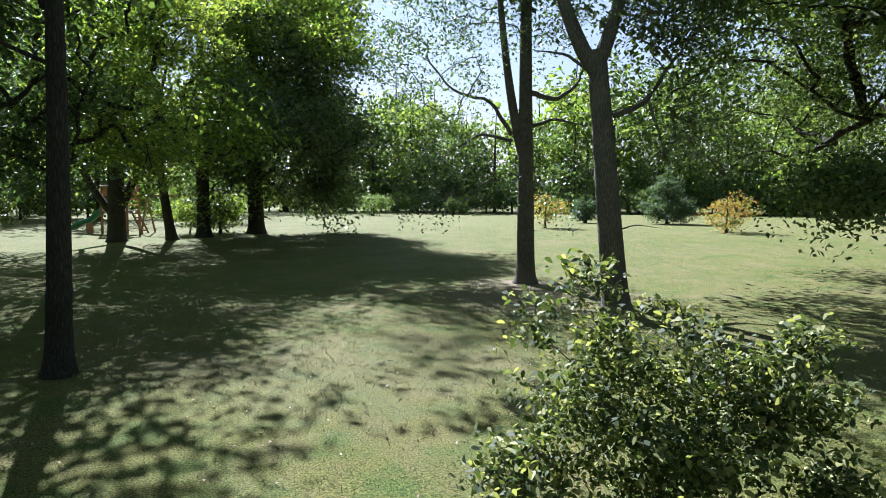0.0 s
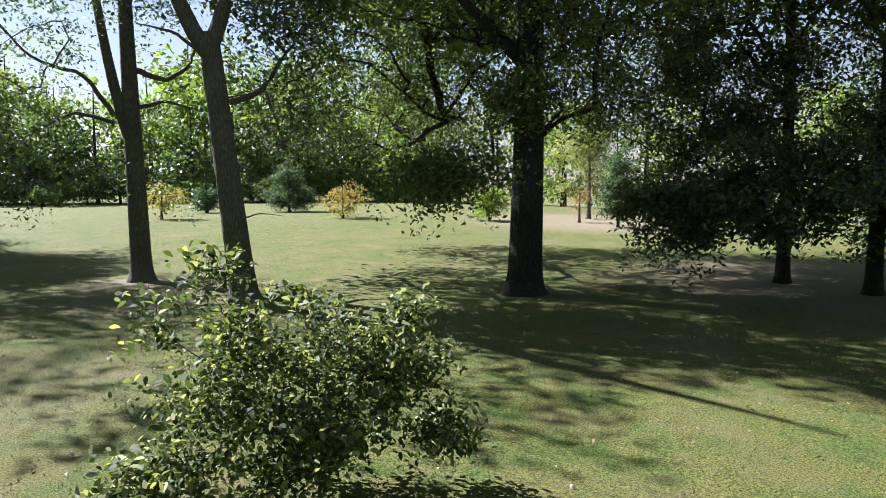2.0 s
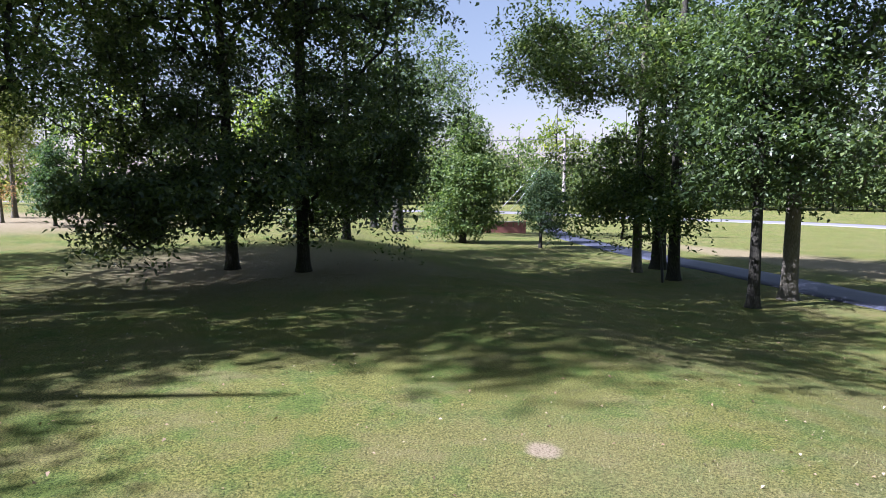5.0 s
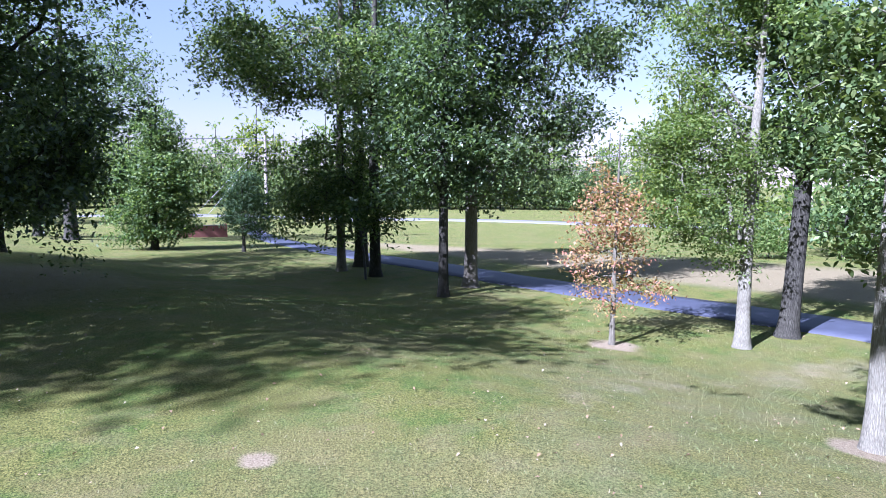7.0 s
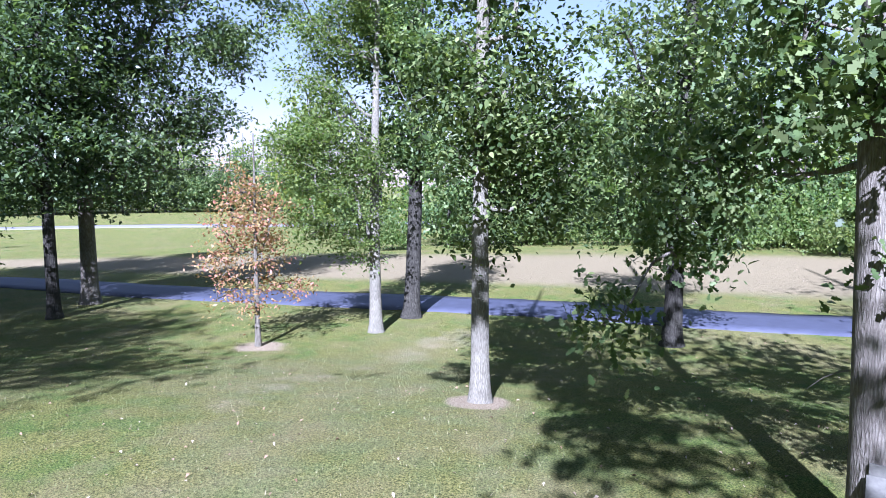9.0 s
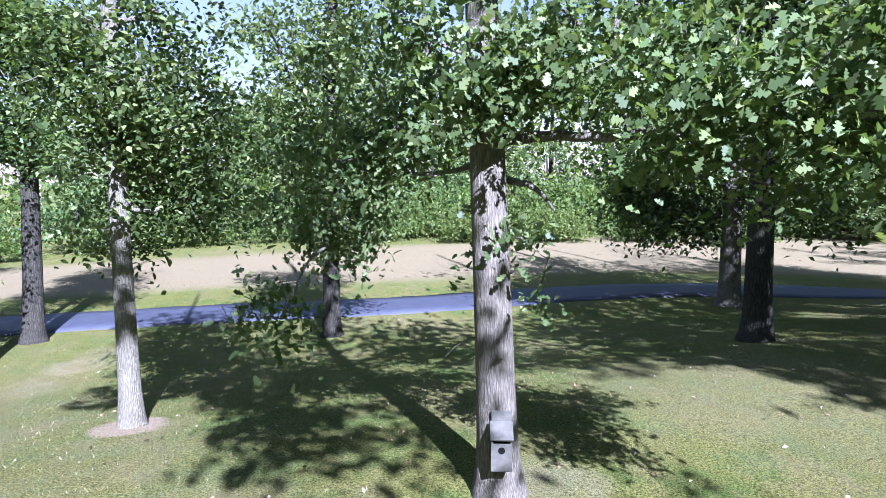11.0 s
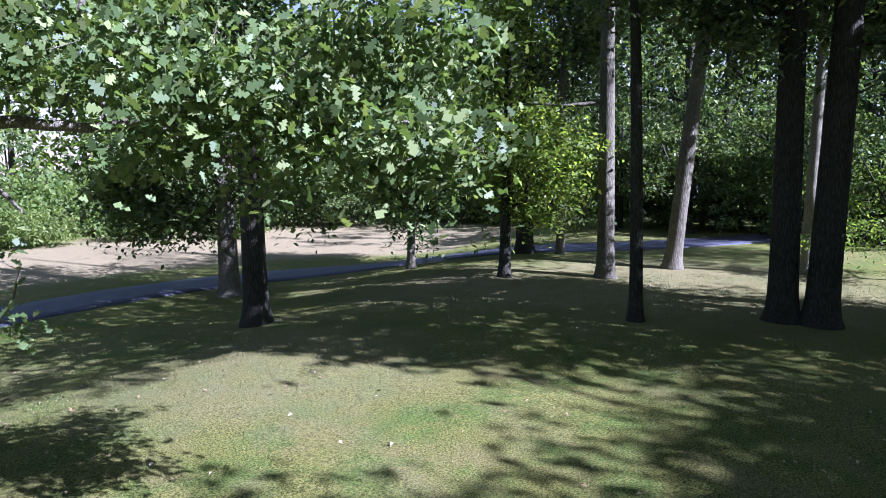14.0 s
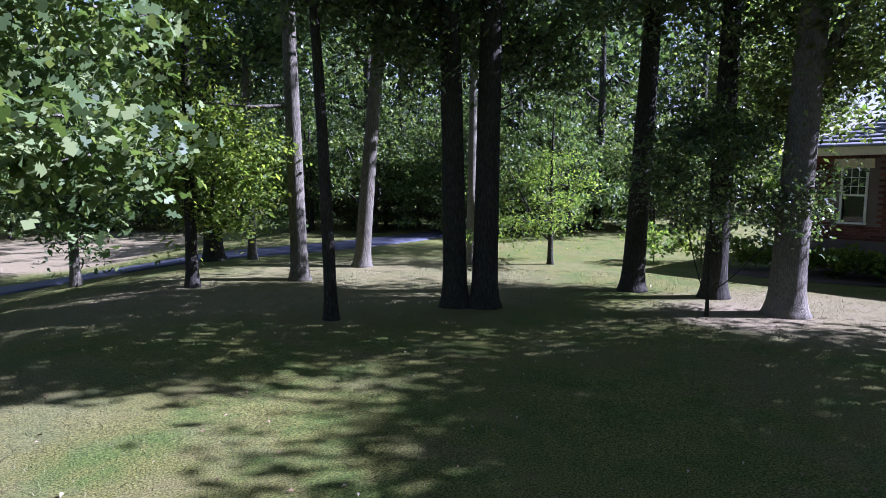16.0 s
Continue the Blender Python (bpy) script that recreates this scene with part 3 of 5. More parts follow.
# big dark oak and the dark grove behind it
tree(9.84, 11.15, 0.412, 18, [(0.5, 4.94, 6.9, 2.52, 2.52, 3.05, 120), (1.31, -0.45, 6.05, 1.8, 1.8, 2.13, 60), (-2.37, -0.34, 3.1, 1.07, 1.07, 0.65, 40), (2.39, 10.84, 5.73, 3.22, 2, 2.72, 50), (-1.04, -0.77, 4.37, 0.79, 0.79, 0.7, 40)], LEAF_OAK, BARK_DARK,
     "massive dark oak with wide crown", 18, gather=3, twig=0.007, lift=1.6, size=0.14, per=80, spread=0.36, high=[(-2.4, -1.2, 9.8, 2.0, 2.0, 0.6, 16), (-3.2, -2.4, 10.9, 2.0, 2.0, 0.6, 10), (-0.4, 1.2, 9.5, 2.0, 2.0, 0.6, 10), (-1.0, -0.8, 12.2, 2.0, 2.0, 0.6, 33), (-2.2, -1.7, 9.7, 2.0, 2.0, 0.6, 34), (-4.7, -3.2, 10.5, 2.0, 2.0, 0.6, 22), (-2.1, -1.5, 13.6, 2.0, 2.0, 0.6, 35), (0, 0, 10.5, 5.5, 5.5, 4.0, 190)] + [(-2.5, 2, 8, 3.5, 4.5, 2.2, 50), (1, 7, 8.8, 4.5, 4, 2.6, 80), (4, 10.5, 9.6, 4.5, 4, 3, 110), (-1.5, 6, 12.6, 4, 4, 1.4, 110), (4, 8.5, 13, 4.2, 4.2, 1.4, 110), (2, 1, 13.4, 4.5, 4.5, 1.4, 100), (-3.3, 9.8, 6.2, 2.6, 3, 1.2, 34), (1.5, 13.5, 6.6, 3, 3, 1.3, 50)], lean=(0.19, -0.09),
     limbs=[(0.2, [(-0.01, 0.01, 5.39), (-1.07, 0.52, 6.51), (-2.22, 1.09, 7.73)]), (0.1, [(0.27, -0.13, 3.61), (0.54, -0.27, 4.06), (0.83, -0.4, 4.38)])])
tree(16.73, 8.56, 0.173, 14, [(-4.35, -0.04, 1.86, 1.1, 1.1, 0.93, 60), (-0.77, 1.57, 4.96, 2.42, 2.42, 2.51, 200), (-3.8, -1.91, 2.63, 1.33, 1.33, 1.06, 80)], LEAF_DARK, BARK_DARK,
     "slim oak with low hanging dark leaves", 19, gather=2, size=0.16, per=75, spread=0.33, high=[(0, 0, 9.5, 4.2, 4.2, 3.5, 150), (4, 8, 9, 4.2, 4, 3, 140), (-3, 8, 9.5, 4, 4, 3, 90), (2, 10.5, 12.4, 4.2, 4.2, 1.3, 110), (-2.5, 14, 12.6, 4, 4, 1.3, 90)])
tree(16.57, 6.34, 0.178, 16, [(0.91, -1.19, 3.75, 2.5, 2.5, 2.42, 210), (0.78, -0.98, 7.97, 2.99, 2.99, 2.5, 190)], LEAF_DARK, BARK_DARK,
     "slim oak with dense dark crown", 20, gather=2, size=0.17, per=75, spread=0.36, high=[(0, 0, 11, 4.4, 4.4, 4, 150), (2, 6, 10, 4, 4, 3, 80), (0, 3, 13.5, 4.2, 4.2, 1.4, 100), (5, 1, 13, 4, 4, 1.4, 80)])
tree(29.14, 8.89, 0.190, 14, [(0.28, -0.22, 4.89, 3.4, 3.4, 4.07, 80)], LEAF_DARK, BARK_DARK,
     "tall dark tree at the end of the grove", 21, size=0.24, per=70, spread=0.5, high=[(0, 0, 9, 5, 5, 4, 80), (-6, 6, 12, 4.4, 4.4, 1.4, 90)])
tree(50.59, 10.97, 0.450, 18, [(0.51, -0.54, 16.6, 4.72, 4.72, 7.2, 90), (2.41, -3.68, 12.11, 2.92, 2.92, 1.12, 14)], LEAF_DARK, BARK_DARK,
     "tall dark tree at the end of the grove", 22, high=[(-2, -2, 11, 5, 5, 4, 120)], size=0.26, per=60, spread=0.5)
tree(54.32, 13.98, 0.345, 15, [(-0.03, 0.3, 8.14, 3.95, 3.95, 7.15, 110)], LEAF_DARK, BARK_DARK,
     "dark slender tree behind the grove", 23, size=0.3, per=55, spread=0.6)
# grove beside the drive
tree(24.88, -4.17, 0.184, 16, [(0.51, 0.78, 3.71, 1.73, 1.73, 2.24, 120), (0.99, 2.17, 8.77, 2.88, 2.88, 2.53, 190), (0.78, 1.57, 12.41, 2.76, 2.76, 2.3, 60)], LEAF_OAK, BARK_GREY,
     "grey-barked tree with light feathery crown beside the drive", 24, size=0.2, per=60, spread=0.42, lean=(0.02, 0.07))
tree(26.36, -5.29, 0.295, 16, [(-0.08, -0.93, 9.66, 2.09, 2.09, 4.68, 120)], LEAF_OAK, BARK_DARK,
     "dark-barked tree in the grove beside the drive", 25, size=0.22, per=60, spread=0.5)
tree(22.7, -5.09, 0.214, 15, [(0.33, 0.23, 3.19, 1.93, 1.93, 1.71, 70), (0.18, -0.21, 7.56, 1.93, 1.93, 2.78, 100)], LEAF_OAK, BARK_DARK,
     "dark-barked tree in the grove beside the drive", 26, size=0.2, per=60, spread=0.42)
tree(17.61, -6.06, 0.156, 13, [(0.44, 0.5, 5.21, 1.9, 1.9, 2.59, 200), (0.17, -0.29, 9.39, 1.73, 1.73, 2.16, 110)], LEAF_DARK, BARK_DARK,
     "slim dark tree with a dense crown", 27, gather=2, size=0.18, per=62, spread=0.38)
tree(19.16, -7.56, 0.229, 14, [(-0.22, -1.42, 5.25, 2.29, 2.29, 2.67, 190), (-1.13, -4.07, 9.07, 2, 2, 1.91, 70), (-0.08, -1, 10.39, 2.1, 2.1, 2.77, 110)], LEAF_DARK, BARK_OAK,
     "oak with sunlit foot beside the drive", 28, gather=2, size=0.19, per=60, spread=0.38)
tree(10.91, -7.52, 0.060, 4.4, [(0.27, -0.1, 2.79, 0.85, 0.85, 0.95, 80), (0.25, -0.15, 1.95, 1.0, 1.0, 0.35, 24), (0.23, -0.21, 1.22, 1.19, 1.19, 0.36, 32)], LEAF_RED, BARK_GREY,
     "young dogwood with red and tan autumn leaves", 29, gather=1, size=0.1, per=26, spread=0.17, branch_from=0.2, flare=0.3, hang=0.06, twig=0.007)
tree(9.97, -10.07, 0.143, 9, [(0.58, 0.8, 4.24, 1.07, 1.07, 2.08, 180), (0.41, 0.31, 2.15, 0.65, 0.65, 0.39, 24), (0.44, 0.4, 7.24, 1.07, 1.07, 1.31, 80)], LEAF_LIGHT, BARK_PALE,
     "pale-barked young oak with light green leaves", 30, size=0.1, per=70, spread=0.23)
tree(10.38, -11.77, 0.204, 13, [(0.37, 0.2, 5.85, 1.21, 1.21, 2.42, 150), (0.37, 0.2, 8.87, 1.27, 1.27, 1.59, 60)], LEAF_OAK, BARK_DARK,
     "dark-barked oak beside the drive", 31, size=0.16, per=58, spread=0.36, lean=(-0.23, -0.67))
tree(4.42, -6.34, 0.120, 10, [(0.03, -0.29, 3.98, 0.93, 0.93, 1.17, 180), (0.12, -0.22, 2.26, 0.33, 0.33, 0.51, 18), (-0.44, -0.67, 2.77, 0.4, 0.4, 0.51, 50), (0.06, -0.27, 5.75, 0.95, 0.95, 0.87, 70)], LEAF_OAK, BARK_PALE,
     "pale-barked young oak in a ring of bare soil", 32, size=0.088, per=56, spread=0.2, twig=0.007, shape=OVATE)
tree(4.17, -13.05, 0.192, 13, [(0.11, -0.28, 5.69, 1.86, 1.86, 2.28, 140), (0.11, -0.27, 2.77, 1.26, 1.26, 0.72, 40)], LEAF_OAK, BARK_DARK,
     "dark oak beside the drive", 33, size=0.165, per=56, spread=0.36, lean=(-0.08, -0.06))
# near oak with the nest box
tree(0.16, -4.79, 0.163, 12, [(-0.81, 0.08, 3.37, 0.62, 0.8, 0.38, 34), (-1.6, 1.04, 3.17, 0.49, 0.8, 0.4, 40), (-2.3, 1.66, 2.78, 0.54, 0.5, 0.26, 36), (-2.61, 1.44, 3.34, 0.68, 0.7, 0.23, 32), (-1.22, 0.72, 2.83, 0.42, 0.5, 0.19, 12), (-1.62, 1.05, 2.49, 0.29, 0.3, 0.15, 5), (-1.68, -0.29, 4.53, 2.23, 1.2, 0.66, 60), (1.09, -1, 3.29, 0.74, 0.8, 0.4, 34), (1.09, -0.69, 2.68, 0.74, 0.6, 0.25, 22), (1.49, -0.8, 2.08, 0.37, 0.3, 0.36, 20), (-0.2, 0.16, 3.39, 0.39, 0.25, 0.24, 14), (1.83, 0.11, 1.52, 0.22, 0.2, 0.19, 7), (0.02, -0.11, 2.12, 0.15, 0.12, 0.15, 5), (-0.32, -0.07, 1.57, 0.11, 0.1, 0.06, 2)] + [(0.0, 0.4, 3.2, 0.3, 0.2, 0.3, 14), (-0.2, 0.45, 3.55, 0.35, 0.25, 0.25, 14), (0.35, 0.35, 3.0, 0.25, 0.2, 0.2, 8), (0.65, 0.3, 3.6, 0.4, 0.3, 0.25, 12)], LEAF_NEAR, BARK_OAK,
     "white oak with furrowed bark and large lobed leaves", 34, size=0.086, per=50, spread=0.18, gather=2, up=0.12, shape=LOBED, sides=40, branch_from=0.28, bow=0.004, lift=0.3, twig=0.0055, high=[(-1.5, 6.1, 7.0, 1.0, 1.0, 0.5, 14), (-2.5, 6.4, 7.0, 0.7, 0.7, 0.4, 6), (-1.1, 5.2, 7.0, 0.6, 0.6, 0.4, 5), (-2.3, 6.9, 7.0, 0.7, 0.7, 0.5, 4), (-0.6, 5.4, 7.0, 0.7, 0.7, 0.5, 4), (-2.1, -0.6, 5.7, 2.0, 2.0, 0.6, 10), (-1.6, -0.1, 5.7, 2.0, 2.0, 0.6, 17), (0.6, 0.3, 7.1, 1.0, 1.0, 0.6, 3), (0.8, 0.6, 7.6, 3.6, 3.4, 1.6, 22), (0.8, 3.5, 7.8, 2.4, 2.4, 1.2, 32), (1.1, 5.6, 7.8, 2.2, 2, 1.1, 50), (0.2, 7.4, 7.8, 1.8, 1.5, 0.9, 34)], lean=(0.48, -0.14),
     limbs=[(0.05, [(0, -0.26, 2.83), (-0.41, -0.04, 2.86), (-0.79, 0.28, 2.8), (-1.37, 0.87, 2.93), (-2.05, 1.49, 2.96)]), (0.032, [(-0.05, -0.2, 2.52), (-0.22, -0.1, 2.48), (-0.34, -0.04, 2.39), (-0.41, 0.01, 2.27)]), (0.03, [(0.15, -0.31, 2.66), (0.52, -0.52, 2.57), (1.32, -0.86, 2.61)]), (0.06, [(0.09, -0.29, 3.21), (0.73, -0.89, 3.45), (0.58, -1.06, 3.99)]), (0.02, [(-0.87, 0.3, 2.81), (-1.26, 0.73, 2.79), (-1.63, 1.05, 2.42)]), (0.006, [(0.14, -0.22, 1.25), (0.29, -0.23, 1.19), (0.38, -0.23, 1.13), (0.47, -0.25, 1.03)]), (0.006, [(-0.19, -0.1, 2.03), (-0.27, -0.04, 1.97), (-0.35, 0.02, 1.92), (-0.45, 0.08, 1.88)]), (0.014, [(0.96, -0.7, 2.61), (1.4, -0.78, 2.21), (1.74, -0.88, 1.66)])])
# oaks on the far side of the near lawn
tree(-5.69, -17.61, 0.284, 15, [(1.45, -0.7, 3.13, 1.37, 1.37, 1.42, 100), (-1.19, 0.07, 2.85, 1.37, 1.37, 0.7, 36), (-0.01, -0.27, 6.83, 2.58, 2.58, 2.58, 110)], LEAF_OAK, BARK_OAK,
     "stout oak with low sweeping branches by the drive", 35, size=0.2, per=58, spread=0.42)
tree(-4.18, -11.41, 0.238, 15, [(0, -0.25, 5.45, 1.7, 1.7, 2.1, 120)], LEAF_OAK, BARK_DARK,
     "stout dark-barked oak on the lawn", 36, size=0.17, per=56, spread=0.4, high=[(0, 0, 8, 3, 3, 2.5, 24)])
tree(-10.97, -16.09, 0.129, 12, [(-0.26, -0.04, 3.48, 1.34, 1.34, 2.32, 100)], LEAF_OAK, BARK_GREY,
     "slim grey tree beside the drive", 37, size=0.2, per=56, spread=0.42)
tree(-10.49, -11.24, 0.140, 12, [(-0.56, 0.26, 2.74, 1.5, 1.5, 1.35, 110), (0, -0.26, 5.68, 1.28, 1.28, 2, 90)], LEAF_MAPLE, BARK_DARK,
     "slim dark tree with fresh green leaves", 38, size=0.17, per=56, spread=0.34)
tree(-14.43, -14.5, 0.283, 18, [(-0.65, 0.4, 7.44, 1.89, 1.89, 3.02, 120)], LEAF_DARK, BARK_DARK,
     "tall dark tree at the wood's edge", 39, size=0.24, per=50, spread=0.5, high=[(0, 0, 11, 3, 3, 3, 10)])
tree(-14.96, -13.43, 0.129, 17, [(-0.4, 0.16, 7.91, 1.39, 1.39, 2.86, 80)], LEAF_DARK, BARK_GREY,
     "tall slim tree at the wood's edge", 40, size=0.24, per=56, spread=0.5)
tree(-12.38, -9.61, 0.215, 20, [(-0.28, 0.01, 7.68, 1.43, 1.43, 1.86, 56)], LEAF_DARK, BARK_GREY,
     "tall straight tree with grey bark", 41, size=0.2, per=56, spread=0.45, high=[(0, 0, 11, 3, 3, 3.5, 18)], lean=(0.1, -0.09),
     limbs=[(0.07, [(0.03, -0.03, 4.31), (0.64, -0.6, 4.18), (1.65, -1.54, 4.25)])])
tree(-9, -6.32, 0.116, 14, [(-0.12, -0.18, 6, 0.65, 0.65, 0.85, 50)], LEAF_DARK, BARK_DARK,
     "slim straight dark tree", 42, size=0.16, per=56, spread=0.4, high=[(3.0, 1.3, 8.1, 2.0, 2.0, 0.6, 12), (2.5, 3.2, 6.7, 2.0, 2.0, 0.6, 21), (3.2, 1.3, 6.8, 2.0, 2.0, 0.6, 49), (0, 0, 9.5, 2.8, 2.8, 3.5, 70)], lean=(0.3, -0.28))
tree(-15.01, -9.44, 0.222, 20, [(-0.21, -0.04, 8.08, 1.43, 1.43, 1.59, 50)], LEAF_DARK, BARK_GREY,
     "tall grey tree with a slight bend", 43, size=0.22, per=56, spread=0.45, high=[(0, 0, 11, 3, 3, 3.5, 16)], bow=0.02, lean=(-0.96, 0.9))
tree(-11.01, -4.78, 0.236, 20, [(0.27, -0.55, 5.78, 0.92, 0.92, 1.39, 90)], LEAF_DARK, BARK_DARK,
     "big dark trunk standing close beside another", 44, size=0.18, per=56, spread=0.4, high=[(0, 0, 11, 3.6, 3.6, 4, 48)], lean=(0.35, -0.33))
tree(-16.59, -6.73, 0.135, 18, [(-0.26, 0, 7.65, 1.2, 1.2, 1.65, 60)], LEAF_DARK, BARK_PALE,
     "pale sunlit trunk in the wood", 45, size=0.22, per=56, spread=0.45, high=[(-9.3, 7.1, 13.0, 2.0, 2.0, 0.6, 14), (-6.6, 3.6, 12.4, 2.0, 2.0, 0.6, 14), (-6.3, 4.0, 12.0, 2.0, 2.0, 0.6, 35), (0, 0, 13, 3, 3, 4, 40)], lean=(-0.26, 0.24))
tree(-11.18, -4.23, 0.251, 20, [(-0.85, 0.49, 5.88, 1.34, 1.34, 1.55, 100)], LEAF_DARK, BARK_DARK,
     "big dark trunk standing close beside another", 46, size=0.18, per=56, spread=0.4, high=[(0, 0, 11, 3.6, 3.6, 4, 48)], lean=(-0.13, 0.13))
tree(-17.56, -4.61, 0.078, 4.6, [(-0.09, -0.17, 1.24, 1.99, 1.99, 0.16, 30), (-0.11, -0.15, 1.89, 1.78, 1.78, 0.12, 34), (-0.21, -0.06, 2.53, 1.39, 1.39, 0.11, 28), (-0.21, -0.06, 3.07, 1, 1, 0.1, 18), (1.09, -1.27, 0.87, 0.78, 0.78, 0.14, 8)], LEAF_MAPLE, BARK_DARK,
     "low spreading dogwood with bright green leaves", 47, size=0.11, per=34, spread=0.24, lift=0.1,
     forks=[(0.82, -0.89, 0.83, 3.2, 0.04), (0.67, 1.18, -1.1, 3.2, 0.04)])
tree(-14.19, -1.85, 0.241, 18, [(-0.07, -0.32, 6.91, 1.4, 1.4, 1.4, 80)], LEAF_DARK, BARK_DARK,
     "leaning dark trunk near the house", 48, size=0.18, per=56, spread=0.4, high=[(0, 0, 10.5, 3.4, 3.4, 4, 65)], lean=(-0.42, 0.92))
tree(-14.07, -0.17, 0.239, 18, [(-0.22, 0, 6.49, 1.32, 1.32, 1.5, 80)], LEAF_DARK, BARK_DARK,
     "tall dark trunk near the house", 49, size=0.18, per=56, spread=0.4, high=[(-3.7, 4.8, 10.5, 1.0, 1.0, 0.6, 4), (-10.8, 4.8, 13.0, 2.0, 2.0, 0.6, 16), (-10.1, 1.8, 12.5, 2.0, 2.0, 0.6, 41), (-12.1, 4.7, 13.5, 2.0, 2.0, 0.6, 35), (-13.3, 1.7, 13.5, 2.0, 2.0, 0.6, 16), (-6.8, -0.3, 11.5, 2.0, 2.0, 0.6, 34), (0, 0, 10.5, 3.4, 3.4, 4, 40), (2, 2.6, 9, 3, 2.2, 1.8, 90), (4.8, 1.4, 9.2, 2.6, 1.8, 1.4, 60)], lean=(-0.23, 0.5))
tree(-12.82, 1.07, 0.303, 18, [(-0.53, 0.65, 5.5, 1.15, 1.15, 1.41, 90), (-2.4, 0.1, 5.0, 1.3, 1.3, 1.1, 70), (-2.8, 0.4, 3.9, 0.7, 0.7, 0.4, 16)], LEAF_OAK, BARK_OAK,
     "stout furrowed trunk near the house", 50, size=0.17, per=56, spread=0.4, high=[(1.8, 1.5, 8.0, 1.4, 1.4, 0.6, 7), (1.8, 0.7, 10.9, 1.4, 1.4, 0.6, 4), (-0.8, 3.7, 9.0, 2.0, 2.0, 0.6, 14), (0, 0, 10.5, 3.8, 3.8, 4, 34)], lean=(-0.3, 0.65),
     limbs=[(0.16, [(-0.15, 0.32, 4.34), (-0.29, 0.64, 5.11), (-0.44, 0.95, 5.78)])])
tree(-12.02, -0.24, 0.031, 4.0, [(-0.28, 0.11, 2.66, 1.49, 1.49, 1.03, 150), (-0.9, 1.46, 1.89, 0.67, 0.67, 0.46, 24)], LEAF_DARK, BARK_DARK,
     "small multi-stemmed tree with dark leaves", 51, twig=0.005, size=0.12, per=44, spread=0.22, lift=0.25,
     forks=[(0.42, -0.78, 1.7, 2.4, 0.013), (0.31, 0.28, -0.61, 2.6, 0.014)])
# young trees and shrubs in the open
tree(39.93, 4.35, 0.201, 8.8, [(0.18, -0.11, 2.1, 2.4, 2.4, 1.98, 150), (0.13, -0.27, 4.56, 1.88, 1.88, 1.84, 100), (0.08, -0.4, 6.94, 0.97, 0.97, 1.59, 50)], LEAF_OAK, BARK_DARK,
     "dense conical young tree in full sun", 52, gather=1, size=0.24, per=60, spread=0.38)
tree(36.67, -0.6, 0.096, 4.6, [(0.16, -0.19, 2.11, 1.41, 1.41, 1.61, 90), (0.16, -0.2, 3.55, 0.8, 0.8, 1.13, 30)], LEAF_CEDAR, BARK_DARK,
     "small dark cedar on the slope", 53, gather=1, size=0.18, per=60, spread=0.26)
tree(-8.37, 74.09, 0.169, 2.4, [(0.08, -0.09, 1.32, 1.42, 1.42, 1.19, 40)], LEAF_FAR, BARK_DARK,
     "round green shrub on the far lawn", 60, size=0.26, per=45, spread=0.4, name="shrub", category="shrub", branch_from=0.1)
tree(1.46, 82.11, 0.188, 2.2, [(0.07, -0.11, 1.42, 1.2, 1.2, 0.98, 30)], LEAF_LIGHT, BARK_DARK,
     "small pale shrub on the far lawn", 61, size=0.26, per=45, spread=0.4, name="shrub", category="shrub", branch_from=0.1)
tree(11.95, 51.69, 0.118, 3.2, [(-0.01, -0.01, 1.2, 1.02, 1.02, 1.16, 60)], LEAF_CEDAR, BARK_DARK,
     "small dense evergreen on the far lawn", 62, size=0.2, per=46, spread=0.23, name="shrub", category="shrub", branch_from=0.1)
tree(18.1, 49.84, 0.114, 4.4, [(0, -0.01, 1.37, 1.78, 1.78, 1.23, 110), (-0.03, -0.01, 3.09, 1.21, 1.21, 0.96, 40)], LEAF_CEDAR, BARK_DARK,
     "broad juniper on the far lawn", 63, size=0.2, per=55, spread=0.3, name="shrub", category="shrub", branch_from=0.1)
tree(17.11, 37.2, 0.068, 2.3, [(0.05, 0.04, 1.26, 1.45, 1.45, 1.02, 60)], LEAF_GOLD, BARK_DARK,
     "sprawling shrub turning orange and gold", 64, size=0.17, per=36, spread=0.25, name="shrub", category="shrub", branch_from=0.1)
tree(24.03, 30.56, 0.070, 2.4, [(0.05, -0.01, 1.14, 0.98, 0.98, 1.01, 70)], LEAF_MAPLE, BARK_DARK,
     "round bright green shrub on the lawn", 65, size=0.17, per=50, spread=0.25, name="shrub", category="shrub", branch_from=0.1)
tree(27.58, 23.34, 0.076, 4.1, [(0.03, 0.04, 1.69, 1.09, 1.09, 1.24, 90), (0, 0.06, 3.34, 0.61, 0.61, 1.03, 40)], LEAF_CEDAR, BARK_DARK,
     "upright blue-green juniper on dry needles", 66, gather=1, size=0.17, per=46, spread=0.2, name="shrub", category="shrub", branch_from=0.1)
tree(35.68, 23.42, 0.067, 1.9, [(-0.02, 0.06, 1.16, 0.84, 0.84, 0.93, 20)], LEAF_FAR, BARK_DARK,
     "low green shrub on the lawn", 67, size=0.2, per=45, spread=0.3, name="shrub", category="shrub", branch_from=0.1)
tree(31.34, 29.05, 0.146, 8.4, [(-0.3, 0.15, 4.34, 1.64, 1.64, 2.56, 110), (-0.22, 0.11, 6.74, 1.1, 1.1, 1.37, 40)], LEAF_PINE, BARK_GREY,
     "pale yellow-green young pine", 70, size=0.3, per=60, spread=0.35, shape=SLIM)
